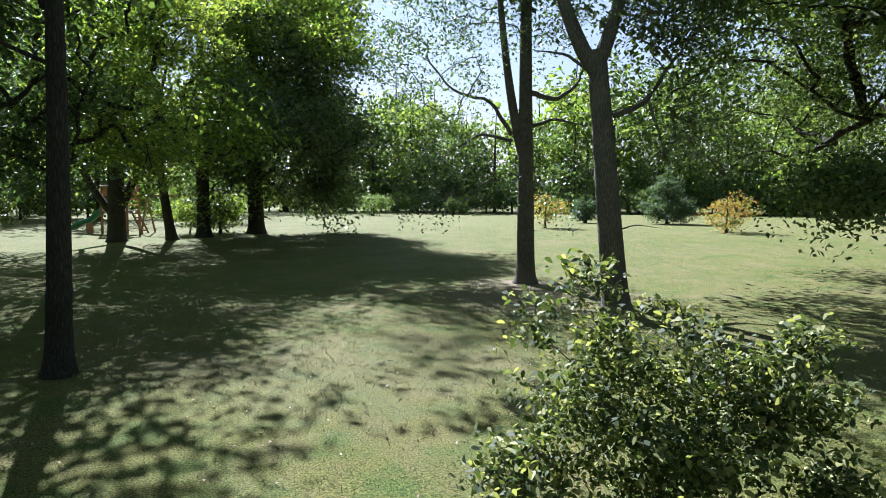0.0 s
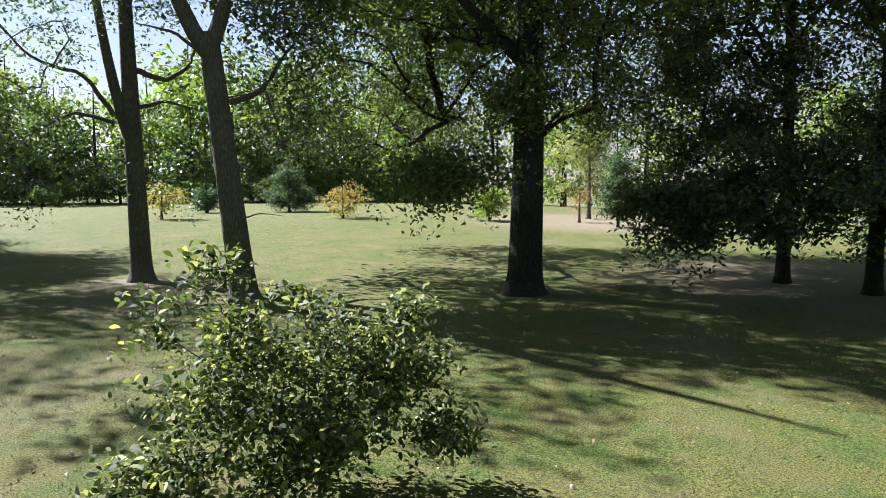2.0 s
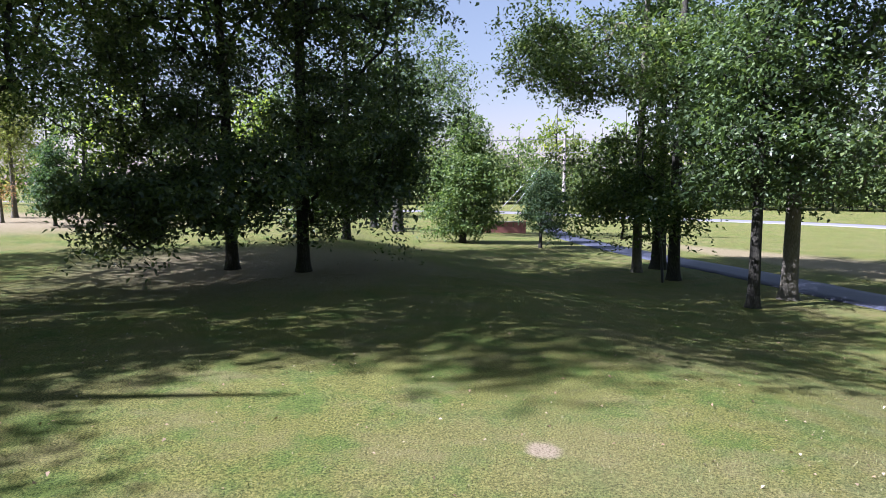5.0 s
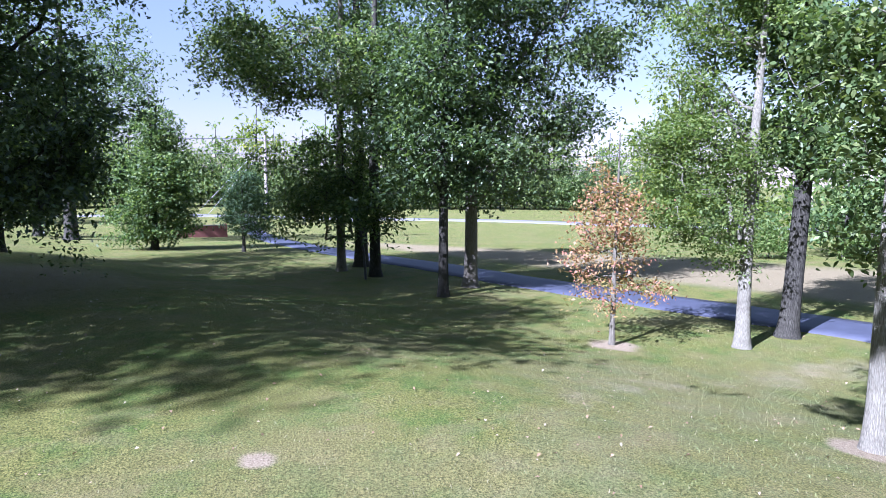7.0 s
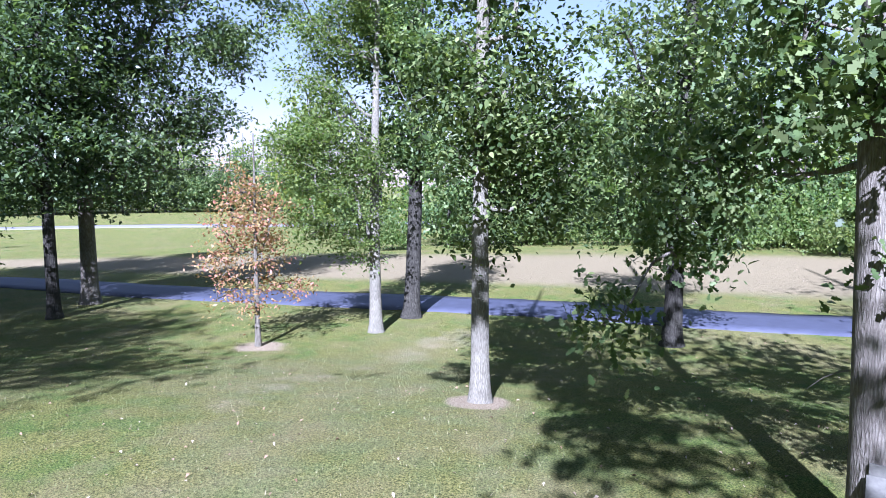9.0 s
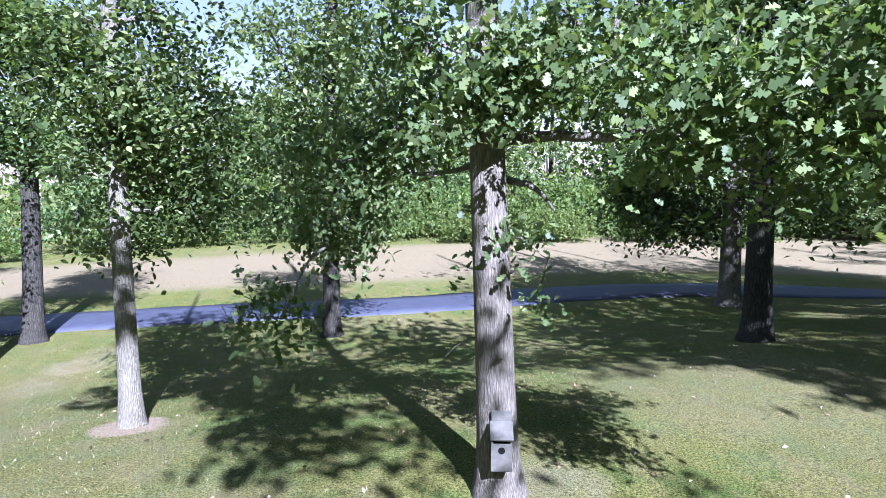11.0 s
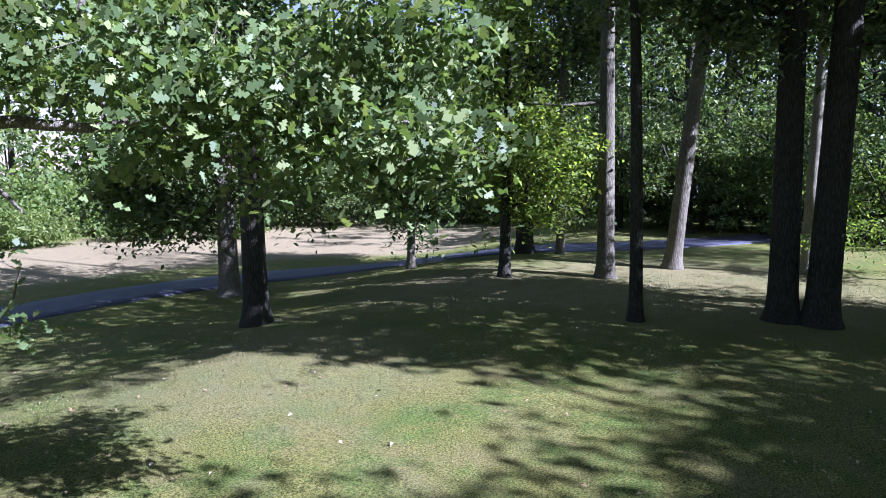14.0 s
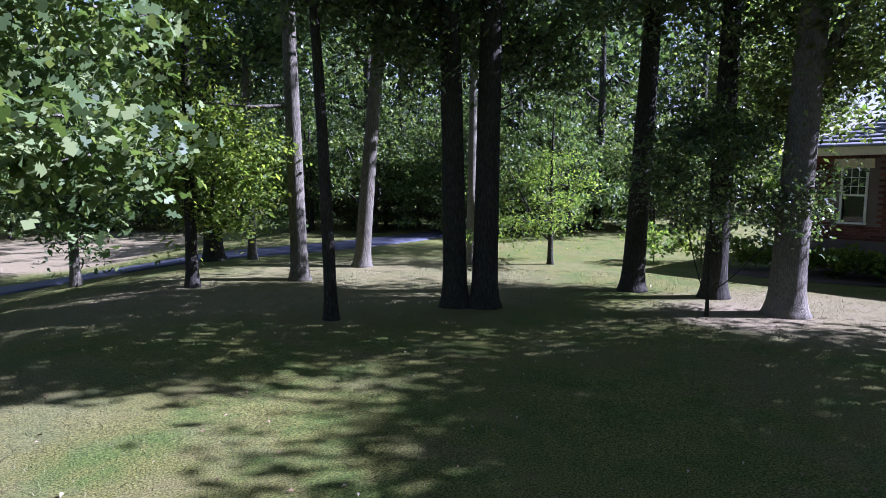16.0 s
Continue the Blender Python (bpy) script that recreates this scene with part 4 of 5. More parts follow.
tree(28.09, 26.79, 0.083, 2.3, [(-0.05, 0.06, 1.4, 0.87, 0.87, 0.67, 30)], LEAF_RED, BARK_GREY,
     "small reddish sapling with few leaves", 71, size=0.12, per=14, spread=0.25)
tree(-13.7, 38.04, 0.087, 2.8, [(-0.67, -0.04, 1.43, 2.09, 2.09, 0.96, 110)], LEAF_MAPLE, BARK_DARK,
     "sunlit leafy shrub behind the dark trunks", 73, size=0.2, per=50, spread=0.35, name="shrub", category="shrub", branch_from=0.1)
tree(6.98, 42.03, 0.077, 1.8, [(0.17, -0.03, 1.44, 1.15, 1.15, 0.83, 36)], LEAF_GOLD, BARK_DARK,
     "yellowing weedy shrub on the lawn", 74, size=0.18, per=36, spread=0.3, name="shrub", category="shrub", branch_from=0.1)
# bush close to the camera
tree(1.89, 4.88, 0.014, 1.0, [(-0.25, -0.38, 0.82, 0.95, 0.8, 0.6, 230), (-0.29, -0.38, 1.45, 0.68, 0.5, 0.21, 24), (-0.23, -0.48, 1.7, 0.24, 0.3, 0.1, 7), (0.41, -0.58, 1.21, 0.33, 0.4, 0.32, 44), (-1.38, -0.78, 0.63, 0.32, 0.4, 0.19, 34), (0.69, -0.58, 1.55, 0.2, 0.15, 0.11, 10), (0.82, -0.58, 1.05, 0.22, 0.2, 0.16, 16), (1.02, -0.58, 1.23, 0.09, 0.1, 0.1, 4), (0.92, -0.68, 0.55, 0.27, 0.3, 0.19, 30), (-0.86, -0.48, 1.9, 0.09, 0.06, 0.22, 7), (-1.25, -0.48, 1.69, 0.2, 0.15, 0.18, 5)], LEAF_BUSH, BARK_GREY,
     "large leafy bush with small ovate leaves", 72, size=0.066, per=38, spread=0.1, shape=OVATE, name="bush", category="bush", branch_from=0.05, gather=1, twig=0.003,
     forks=[(0.09, 0.5, 0, 1.3, 0.015), (0.09, -0.73, 0, 1.4, 0.015), (0.09, 1.1, 0, 1.1, 0.013)])
# trees out of view, added so that their shade falls across the lawn
tree(-10.5, 8.06, 0.250, 9.5, [], LEAF_DARK, BARK_DARK,
     "unseen tall tree added to shade the lawn beside the house", 54, high=[(-3.3, -2.0, 9.0, 2.0, 2.0, 0.6, 16), (0.9, -2.8, 13.7, 2.0, 2.0, 0.6, 10), (-1.4, -1.2, 12.0, 1.0, 1.0, 0.6, 6), (-5.3, 2.2, 10.5, 2.0, 2.0, 0.6, 5), (-0.9, -0.8, 14.0, 0.7, 0.7, 0.6, 3), (-1.4, 1, 7.2, 3.7, 3.7, 2.8, 170), (-1.2, 2.4, 9.5, 2.8, 2.8, 2, 90), (-2.4, 4.5, 11.8, 4, 3.4, 1.3, 100), (4.4, -4.6, 7, 1, 1, 0.8, 8)])
tree(-17, 20.15, 0.250, 14, [], LEAF_DARK, BARK_DARK,
     "unseen broad tree added to shade the lawn", 55, high=[(-2.0, -4.8, 15.0, 1.4, 1.4, 0.6, 6), (0, 0, 7.5, 4.6, 4.6, 3.4, 190)])
tree(-25.99, 30.22, 0.250, 14, [], LEAF_DARK, BARK_DARK,
     "unseen broad tree added to shade the lawn", 56, high=[(0, 0, 7.5, 5.2, 5.2, 4, 190)])


# ---- things made by people ----
def box_bm(bm, x0, x1, y0, y1, z0, z1, bevel=0.0):
    m = Matrix.Translation(((x0 + x1) / 2, (y0 + y1) / 2, (z0 + z1) / 2)) @ Matrix.Diagonal((x1 - x0, y1 - y0, z1 - z0, 1))
    made = bmesh.ops.create_cube(bm, size=1, matrix=m)["verts"]
    if bevel:
        edges = list({e for v in made for e in v.link_edges})
        bmesh.ops.bevel(bm, geom=edges, offset=bevel, segments=2, affect="EDGES", profile=0.6)
    return bm


def a_box(x0, x1, y0, y1, z0, z1, bevel=0.004):
    return box_bm(bmesh.new(), x0, x1, y0, y1, z0, z1, bevel)


def a_bar(p0, p1, w, d, bevel=0.004):
    """A square timber from p0 to p1."""
    p0, p1 = Vector(p0), Vector(p1)
    bm = a_box(-w / 2, w / 2, -d / 2, d / 2, 0, (p1 - p0).length, bevel)
    turn = (p1 - p0).to_track_quat("Z", "Y").to_matrix().to_4x4()
    bmesh.ops.transform(bm, matrix=Matrix.Translation(p0) @ turn, verts=bm.verts)
    return bm


def round_bar(name, points, radius, mat, parent, label="", sides=8):
    radii = radius if hasattr(radius, "__len__") else [radius] * len(points)
    return piece(name, fast_mesh(name, *tube(points, radii, sides), mat, True), parent, label)


BOARD_GREY = plain_material("board_grey", (0.105, 0.105, 0.082), 0.85, 24.0, 0.5)
HOLE_SHADE = plain_material("hole_shade", (0.01, 0.009, 0.008), 0.9, 20.0, 0.2)
HOLE_SHADE.node_tree.nodes["Principled BSDF"].inputs["Specular IOR Level"].default_value = 0.02
CEDAR_WOOD = plain_material("cedar_wood", (0.30, 0.16, 0.08), 0.75, 18.0, 0.45)
GREEN_PLASTIC = plain_material("green_plastic", (0.01, 0.14, 0.09), 0.35, 8.0, 0.2, 0.0, 0.03)
WHITE_PLASTIC = plain_material("white_plastic", (0.75, 0.75, 0.72), 0.4, 8.0, 0.15, 0.0, 0.03)
CHAIN = plain_material("chain_steel", (0.25, 0.25, 0.25), 0.45, 30.0, 0.3, 1.0)
DARK_STEEL = plain_material("dark_steel", (0.03, 0.03, 0.03), 0.5, 30.0, 0.3)
POLE_WOOD = plain_material("pole_wood", (0.34, 0.30, 0.26), 0.9, 20.0, 0.45)
CREAM_PAINT = plain_material("cream_paint", (0.66, 0.60, 0.46), 0.55, 12.0, 0.2)
WHITE_PAINT = plain_material("white_paint", (0.72, 0.72, 0.70), 0.5, 12.0, 0.2)
SHINGLE = plain_material("shingle", (0.20, 0.205, 0.22), 0.9, 50.0, 0.5)
RED_BRICK = plain_material("red_brick", (0.30, 0.12, 0.09), 0.9, 30.0, 0.4)
BRICK_MORTAR = plain_material("mortar", (0.17, 0.14, 0.125), 0.95, 40.0, 0.4)
CURTAIN = plain_material("curtain", (0.5, 0.47, 0.42), 0.9, 10.0, 0.3)
MULCH = plain_material("mulch", (0.07, 0.045, 0.035), 0.95, 30.0, 0.6, 0.0, 0.6)
RED_CLOTH = plain_material("red_cloth", (0.30, 0.02, 0.025), 0.9, 40.0, 0.2)
PALE_CLOTH = plain_material("pale_cloth", (0.62, 0.60, 0.58), 0.9, 40.0, 0.2)
BLUE_CLOTH = plain_material("blue_cloth", (0.015, 0.02, 0.08), 0.9, 40.0, 0.2)
CAR_PAINT = plain_material("car_paint", (0.70, 0.70, 0.70), 0.25, 4.0, 0.05, 0.0, 0.0)
RUBBER = plain_material("rubber", (0.02, 0.02, 0.02), 0.8, 30.0, 0.3)


def brick_material():
    m, nt, bsdf, out = material("brick_red_shade_tone")
    info = nt.nodes.new("ShaderNodeObjectInfo")
    co = nt.nodes.new("ShaderNodeTexCoord").outputs["Object"]
    # red brick tones, darkened to hold the shade of the trees around the house
    col = ramp(nt, info.outputs["Random"], (0.0, (0.07, 0.026, 0.022)), (0.5, (0.13, 0.045, 0.034)), (1.0, (0.19, 0.075, 0.055)))
    col = mix(nt, "MULTIPLY", 0.5, col, ramp(nt, noise_of(nt, co, 45, 5.0), (0.3, (0.5, 0.5, 0.5)), (0.7, (1.2, 1.2, 1.2))))
    nt.links.new(col, bsdf.inputs["Base Color"])
    bsdf.inputs["Roughness"].default_value = 0.9
    return m


def glass_material():
    m, nt, bsdf, out = material("window_glass")
    bsdf.inputs["Base Color"].default_value = (0.03, 0.035, 0.04, 1)
    bsdf.inputs["Roughness"].default_value = 0.04
    bsdf.inputs["Transmission Weight"].default_value = 0.7
    return m


BRICK, GLASS = brick_material(), glass_material()

# nest box on the near oak
nest = empty("nest_box", 0.135, -4.585, 0.33, "weathered grey wooden nest box fixed to an oak trunk", "nest box", turn=4)
part("back_board", a_box(-0.075, 0.075, -0.03, -0.012, -0.05, 0.42, 0.003), BOARD_GREY, nest)
for sx in (-0.079, 0.064):
    bm = bmesh.new()
    vs = [bm.verts.new(v) for x in (sx, sx + 0.015) for v in ((x, -0.012, 0), (x, 0.125, 0), (x, 0.125, 0.235), (x, -0.012, 0.31))]
    bm.faces.new(vs[:4])
    bm.faces.new(vs[7:3:-1])
    for i in range(4):
        bm.faces.new((vs[i], vs[i + 4], vs[(i + 1) % 4 + 4], vs[(i + 1) % 4]))
    bmesh.ops.recalc_face_normals(bm, faces=bm.faces)
    part("side_board", bm, BOARD_GREY, nest)
front = part("front_board", a_box(-0.064, 0.064, 0.11, 0.126, 0.0, 0.215, 0.003), BOARD_GREY, nest)
# the board is not pierced: a near-black disc paints the hole's inner shade
hole_bm = bmesh.new()
bmesh.ops.create_cone(hole_bm, cap_ends=True, segments=20, radius1=0.026, radius2=0.026, depth=0.01, matrix=Matrix.Translation((0, 0.1235, 0.165)) @ Euler((radians(90), 0, 0)).to_matrix().to_4x4())
part("entrance_hole", hole_bm, HOLE_SHADE, front, "round near-black disc painted as the shade inside the entrance hole")
part("floor_board", a_box(-0.064, 0.064, -0.01, 0.11, 0.0, 0.014, 0.002), BOARD_GREY, nest)
bm = a_box(-0.088, 0.088, -0.016, 0.165, 0, 0.016, 0.003)
bmesh.ops.transform(bm, matrix=Matrix.Translation((0, 0, 0.325)) @ Euler((radians(-28), 0, 0)).to_matrix().to_4x4(), verts=bm.verts)
part("lid", bm, BOARD_GREY, nest, "sloping weathered lid")

# play set with green slide, and swing frame
gx, gy = -20.2, 38.6
play = empty("play_set", gx, gy, float(ground_z(gx, gy)), "wooden play set with a green wavy slide", "play set", turn=-8)
for px in (-0.75, 0.95):
    for py in (-0.6, 0.6):
        part("post", a_box(px - 0.05, px + 0.05, py - 0.05, py + 0.05, -0.1, 2.7), CEDAR_WOOD, play)
for k in range(9):
    part("deck_board", a_box(-0.8, 1.0, -0.64 + k * 0.143, -0.64 + k * 0.143 + 0.13, 1.42, 1.46), CEDAR_WOOD, play)
for z in (1.7, 2.1):
    part("rail", a_box(-0.8, 1.0, 0.66, 0.70, z, z + 0.09), CEDAR_WOOD, play)
    part("rail", a_box(-0.8, 1.0, -0.70, -0.66, z, z + 0.09), CEDAR_WOOD, play)
for s in (-1, 1):
    bm = a_bar((-0.9, s * 0.35, 2.65), (1.1, s * 0.35, 2.65), 0.04, 0.75)
    bmesh.ops.rotate(bm, verts=bm.verts, cent=(0, s * 0.35, 2.65), matrix=Matrix.Rotation(radians(-30 * s), 3, "X"))
    part("roof_board", bm, CEDAR_WOOD, play)
ladder = part("ladder", a_bar((1.0, -0.3, 1.45), (1.75, -0.3, 0.0), 0.05, 0.1), CEDAR_WOOD, play)
part("ladder_rail", a_bar((1.0, 0.3, 1.45), (1.75, 0.3, 0.0), 0.05, 0.1), CEDAR_WOOD, play)
for k in range(5):
    u = (k + 0.7) / 5.5
    part("rung", a_bar((1.0 + 0.75 * u, -0.3, 1.45 * (1 - u)), (1.0 + 0.75 * u, 0.3, 1.45 * (1 - u)), 0.04, 0.08), CEDAR_WOOD, play)
n = 26
u = np.linspace(0, 1, n)
sx, sz = -0.8 - 2.4 * u, 1.42 - 1.22 * u + 0.10 * np.sin(u * 9.4) * (1 - u * 0.4)
ring = [(-0.30, 0.20), (-0.26, 0.22), (-0.24, 0.03), (0.24, 0.03), (0.26, 0.22), (0.30, 0.20), (0.27, -0.02), (-0.27, -0.02)]
vs = np.array([[(x, a, z + b) for a, b in ring] for x, z in zip(sx, sz)]).reshape(-1, 3)
i, j = np.arange(n - 1)[:, None] * 8, np.arange(8)[None]
part_mesh = fast_mesh("slide", vs, np.stack([i + j, i + (j + 1) % 8, i + 8 + (j + 1) % 8, i + 8 + j], -1).reshape(-1, 4), GREEN_PLASTIC, True)
piece("slide", part_mesh, play, "green wavy plastic slide")
part("slide_support", a_box(-2.1, -2.02, -0.28, 0.28, -0.05, 0.62), CEDAR_WOOD, play)
part("handrail", a_bar((-0.75, 0.75, 2.0), (-2.1, 0.75, 0.9), 0.05, 0.09), CEDAR_WOOD, play)

wx, wy = -16.9, 38.4
swing = empty("swing_frame", wx, wy, float(ground_z(wx, wy)), "swing frame with two hanging seats beside the play set", "swing", turn=-5)
part("top_beam", a_box(-1.6, 1.7, -0.05, 0.05, 2.25, 2.37), CEDAR_WOOD, swing)
for px in (-1.5, 1.6):
    for s in (-1, 1):
        part("leg", a_bar((px, 0, 2.3), (px, s * 0.8, -0.05), 0.08, 0.09), DARK_STEEL if px > 0 else CEDAR_WOOD, swing)
for px, low in ((-0.6, 0.85), (0.5, 0.55)):
    seat = part("swing_seat", a_box(px - 0.24, px + 0.24, -0.09, 0.09, low, low + 0.04, 0.01), WHITE_PLASTIC, swing, "pale plastic swing seat")
    for e in (-0.22, 0.22):
        round_bar("chain", [(px + e, 0, low + 0.03), (px + e, 0, 2.27)], 0.012, CHAIN, seat, "", 5)

# utility pole and wires
ux, uy = 109.4, -5.7
uz = float(ground_z(ux, uy))
pole = empty("utility_pole", ux, uy, uz, "weathered wooden utility pole beside the road", "utility pole")
round_bar("shaft", [(0, 0, -0.3), (0, 0, 6), (0, 0, 13.6)], [0.30, 0.26, 0.19], POLE_WOOD, pole, "", 12)
part("cross_arm", a_box(-0.06, 0.06, -1.2, 1.2, 12.6, 12.75), POLE_WOOD, pole)
for e in (-1.1, -0.5, 0.5, 1.1):
    round_bar("insulator", [(0, e, 12.75), (0, e, 12.85), (0, e, 12.98)], [0.05, 0.08, 0.03], WHITE_PLASTIC, pole)
round_bar("guy_wire", [(0, 0, 12.3), (0.5, 6.0, 6.0), (1.0, 11.5, 0.2)], 0.035, CHAIN, pole, "", 5)
round_bar("guy_wire", [(0, 0, 11.4), (0.5, 5.0, 5.6), (1.0, 9.5, 0.2)], 0.035, CHAIN, pole, "", 5)


def wire(p0, p1, sag, r=0.03):
    u = np.linspace(0, 1, 24)[:, None]
    pts = np.array(p0) * (1 - u) + np.array(p1) * u - np.array([0, 0, 1]) * (4 * sag * u * (1 - u))
    ob = new("power_line", fast_mesh("power_line", *tube(pts, [r] * 24, 5), CHAIN, True))
    return tagged(ob, "thin sagging overhead power line above the road", "power line", "power lines")


for e, z in ((-1.1, 13.0), (1.1, 13.0), (0.0, 10.6)):
    wire((ux, uy + e, uz + z), (95, 60 + e, uz + z + 1.5), 1.3)
    wire((ux, uy + e, uz + z), (78, -92 + e, uz + z - 2.2), 1.6)
bx, by = 95, 60
pole2 = copy_thing(pole, pose(bx, by, float(ground_z(bx, by))))
pole3 = copy_thing(pole, pose(78, -92, float(ground_z(78, -92))))

# low brick wall beside the drive
mx, my = 57.8, 2.4
mz = float(ground_z(mx, my))
wall = empty("brick_wall", mx, my, mz, "low red brick wall with a pale coping near the road", "wall", turn=-71)
part("core", a_box(-2.4, 1.75, -0.10, 0.10, -0.4, 0.98), RED_BRICK, wall)
part("coping", a_box(-2.5, 1.8, -0.17, 0.17, 0.98, 1.06, 0.01), POLE_WOOD, wall, "pale stone coping")
part("end_pier", a_box(1.75, 2.05, -0.17, 0.17, -0.4, 1.12, 0.01), RED_BRICK, wall)

# white car far off on the road
cx_, cy_ = 88.5, -16.5
car = empty("car", cx_, cy_, float(ground_z(cx_, cy_)), "white car parked far off beside the road", "car", turn=60)
bm = a_box(-2.1, 2.1, -0.85, 0.85, 0.32, 0.85, 0.12)
part("body", bm, CAR_PAINT, car)
bm = a_box(-1.3, 1.0, -0.75, 0.75, 0.85, 1.42, 0.14)
for v in bm.verts:
    if v.co.z > 1.15:
        v.co.x *= 0.78
part("cabin", bm, GLASS, car, "dark tinted glass cabin")
for wxx in (-1.3, 1.3):
    for s in (-0.8, 0.8):
        bm = bmesh.new()
        bmesh.ops.create_cone(bm, cap_ends=True, segments=20, radius1=0.32, radius2=0.32, depth=0.2, matrix=Matrix.Translation((wxx, s, 0.32)) @ Euler((radians(90), 0, 0)).to_matrix().to_4x4())
        part("wheel", bm, RUBBER, car)

# house corner behind the trees
hx, hy = -19.3, 2.0
house = empty("house", hx, hy, 0.0, "single-storey red brick house, its brick darkened for tree shade, with a grey shingle roof", "house", turn=66)
EAVE, LONG, DEEP = 3.12, 9.0, 8.0
W0, W1, WZ0, WZ1 = 0.80, 1.30, 1.36, 2.92
core = part("wall", box_bm(bmesh.new(), 0, W0, 0, 0.22, -0.3, EAVE), BRICK_MORTAR, house)
part("wall", box_bm(bmesh.new(), W1, LONG, 0, 0.22, -0.3, EAVE), BRICK_MORTAR, house)
part("wall", box_bm(bmesh.new(), W0, W1, 0, 0.22, -0.3, WZ0), BRICK_MORTAR, house)
part("wall", box_bm(bmesh.new(), W0, W1, 0, 0.22, WZ1, EAVE), BRICK_MORTAR, house)
part("wall", box_bm(bmesh.new(), 0, 0.22, 0.22, DEEP, -0.3, EAVE), BRICK_MORTAR, house)
part("wall", box_bm(bmesh.new(), LONG - 0.22, LONG, 0.22, DEEP, -0.3, EAVE), BRICK_MORTAR, house)
part("wall", box_bm(bmesh.new(), 0.22, LONG - 0.22, DEEP - 0.22, DEEP, -0.3, EAVE), BRICK_MORTAR, house)
part("fascia", a_box(-0.42, LONG + 0.4, -0.46, -0.42, EAVE - 0.06, EAVE + 0.16), CREAM_PAINT, house, "cream painted fascia")
part("soffit", a_box(-0.42, LONG + 0.4, -0.42, 0.05, EAVE - 0.02, EAVE + 0.02), CREAM_PAINT, house)
win = part("window", a_box(W0 - 0.06, W0, -0.03, 0.14, WZ0, WZ1 - 0.18), WHITE_PAINT, house, "white sash window with cream lintel")
part("lintel", a_box(W0 - 0.22, W1 + 0.18, -0.06, 0.02, WZ1 - 0.18, WZ1 + 0.06), CREAM_PAINT, win)
part("frame", a_box(W1, W1 + 0.06, -0.03, 0.14, WZ0, WZ1 - 0.18), WHITE_PAINT, win)
part("sill", a_box(W0 - 0.08, W1 + 0.08, -0.08, 0.1, WZ0 - 0.05, WZ0), WHITE_PAINT, win)
mid = (WZ0 + WZ1 - 0.18) / 2
part("meeting_rail", a_box(W0, W1, 0.02, 0.07, mid - 0.025, mid + 0.025), WHITE_PAINT, win)
for k in (1, 2):
    part("muntin", a_box(W0 + 0.5 * k / 3 - 0.009, W0 + 0.5 * k / 3 + 0.009, 0.03, 0.055, mid, WZ1 - 0.18, 0.002), WHITE_PAINT, win)
    zz = mid + (WZ1 - 0.18 - mid) * k / 3
    part("muntin", a_box(W0, W1, 0.032, 0.053, zz - 0.009, zz + 0.009, 0.002), WHITE_PAINT, win)
part("pane", a_box(W0, W1, 0.06, 0.066, mid, WZ1 - 0.18, 0.0), GLASS, win)
part("pane", a_box(W0, W1, 0.08, 0.086, WZ0, mid, 0.0), GLASS, win)
for k in range(5):
    round_bar("curtain_fold", [(W0 + 0.06 + k * 0.095, 0.2, mid - 0.1), (W0 + 0.06 + k * 0.095, 0.2, WZ1 - 0.16)], 0.035, CURTAIN, win, "", 7)
part("screen", a_box(W0, W1, 0.2, 0.21, WZ0, mid, 0.0), CURTAIN, win, "pale screen behind the lower pane")
# hip roof in courses of shingles
roof_rows = []
rise = 0.42
for k in range(17):
    y0, y1 = -0.5 + k * 0.27, -0.5 + (k + 1) * 0.27 + 0.05
    z0, z1 = EAVE + 0.17 + k * 0.27 * rise, EAVE + 0.17 + ((k + 1) * 0.27 + 0.05) * rise - 0.012
    x0, x1 = -0.5 + k * 0.27, -0.5 + (k + 1) * 0.27
    roof_rows.append((np.array([(x0, y0, z0 + 0.02), (LONG + 0.5 - k * 0.27, y0, z0 + 0.02), (LONG + 0.5 - k * 0.27, y1, z1), (x1, y1, z1),
                                (x0, y0, z0 - 0.02), (LONG + 0.5 - k * 0.27, y0, z0 - 0.02), (LONG + 0.5 - k * 0.27, y1, z1 - 0.04), (x1, y1, z1 - 0.04)]),
                      np.array([(0, 1, 2, 3), (4, 7, 6, 5), (0, 4, 5, 1), (3, 2, 6, 7), (0, 3, 7, 4), (1, 5, 6, 2)])))
roof = None
for vs, fs in roof_rows:
    if roof is None:
        roof = piece("roof", fast_mesh("roof", vs, fs, SHINGLE), house, "grey shingle hip roof")
    else:
        piece("shingle_course", fast_mesh("shingle_course", vs, fs, SHINGLE), roof)
apex = EAVE + 0.17 + 4.6 * rise
for corners in ([(-0.5, -0.5, EAVE + 0.15), (4.1, 4.1, apex), (-0.5, 8.5, EAVE + 0.15)], [(-0.5, 8.5, EAVE + 0.15), (4.1, 4.1, apex), (4.9, 4.1, apex), (LONG + 0.5, 8.5, EAVE + 0.15)],
                [(LONG + 0.5, 8.5, EAVE + 0.15), (4.9, 4.1, apex), (LONG + 0.5, -0.5, EAVE + 0.15)]):
    bm = bmesh.new()
    f = bm.faces.new([bm.verts.new(c) for c in corners])
    bmesh.ops.solidify(bm, geom=[f], thickness=0.05)
    part("roof_slope", bm, SHINGLE, roof)
part("vent_pipe", a_box(1.62, 1.84, 0.9, 1.12, EAVE + 0.5, EAVE + 1.25, 0.01), WHITE_PAINT, house, "white flue box on the roof")
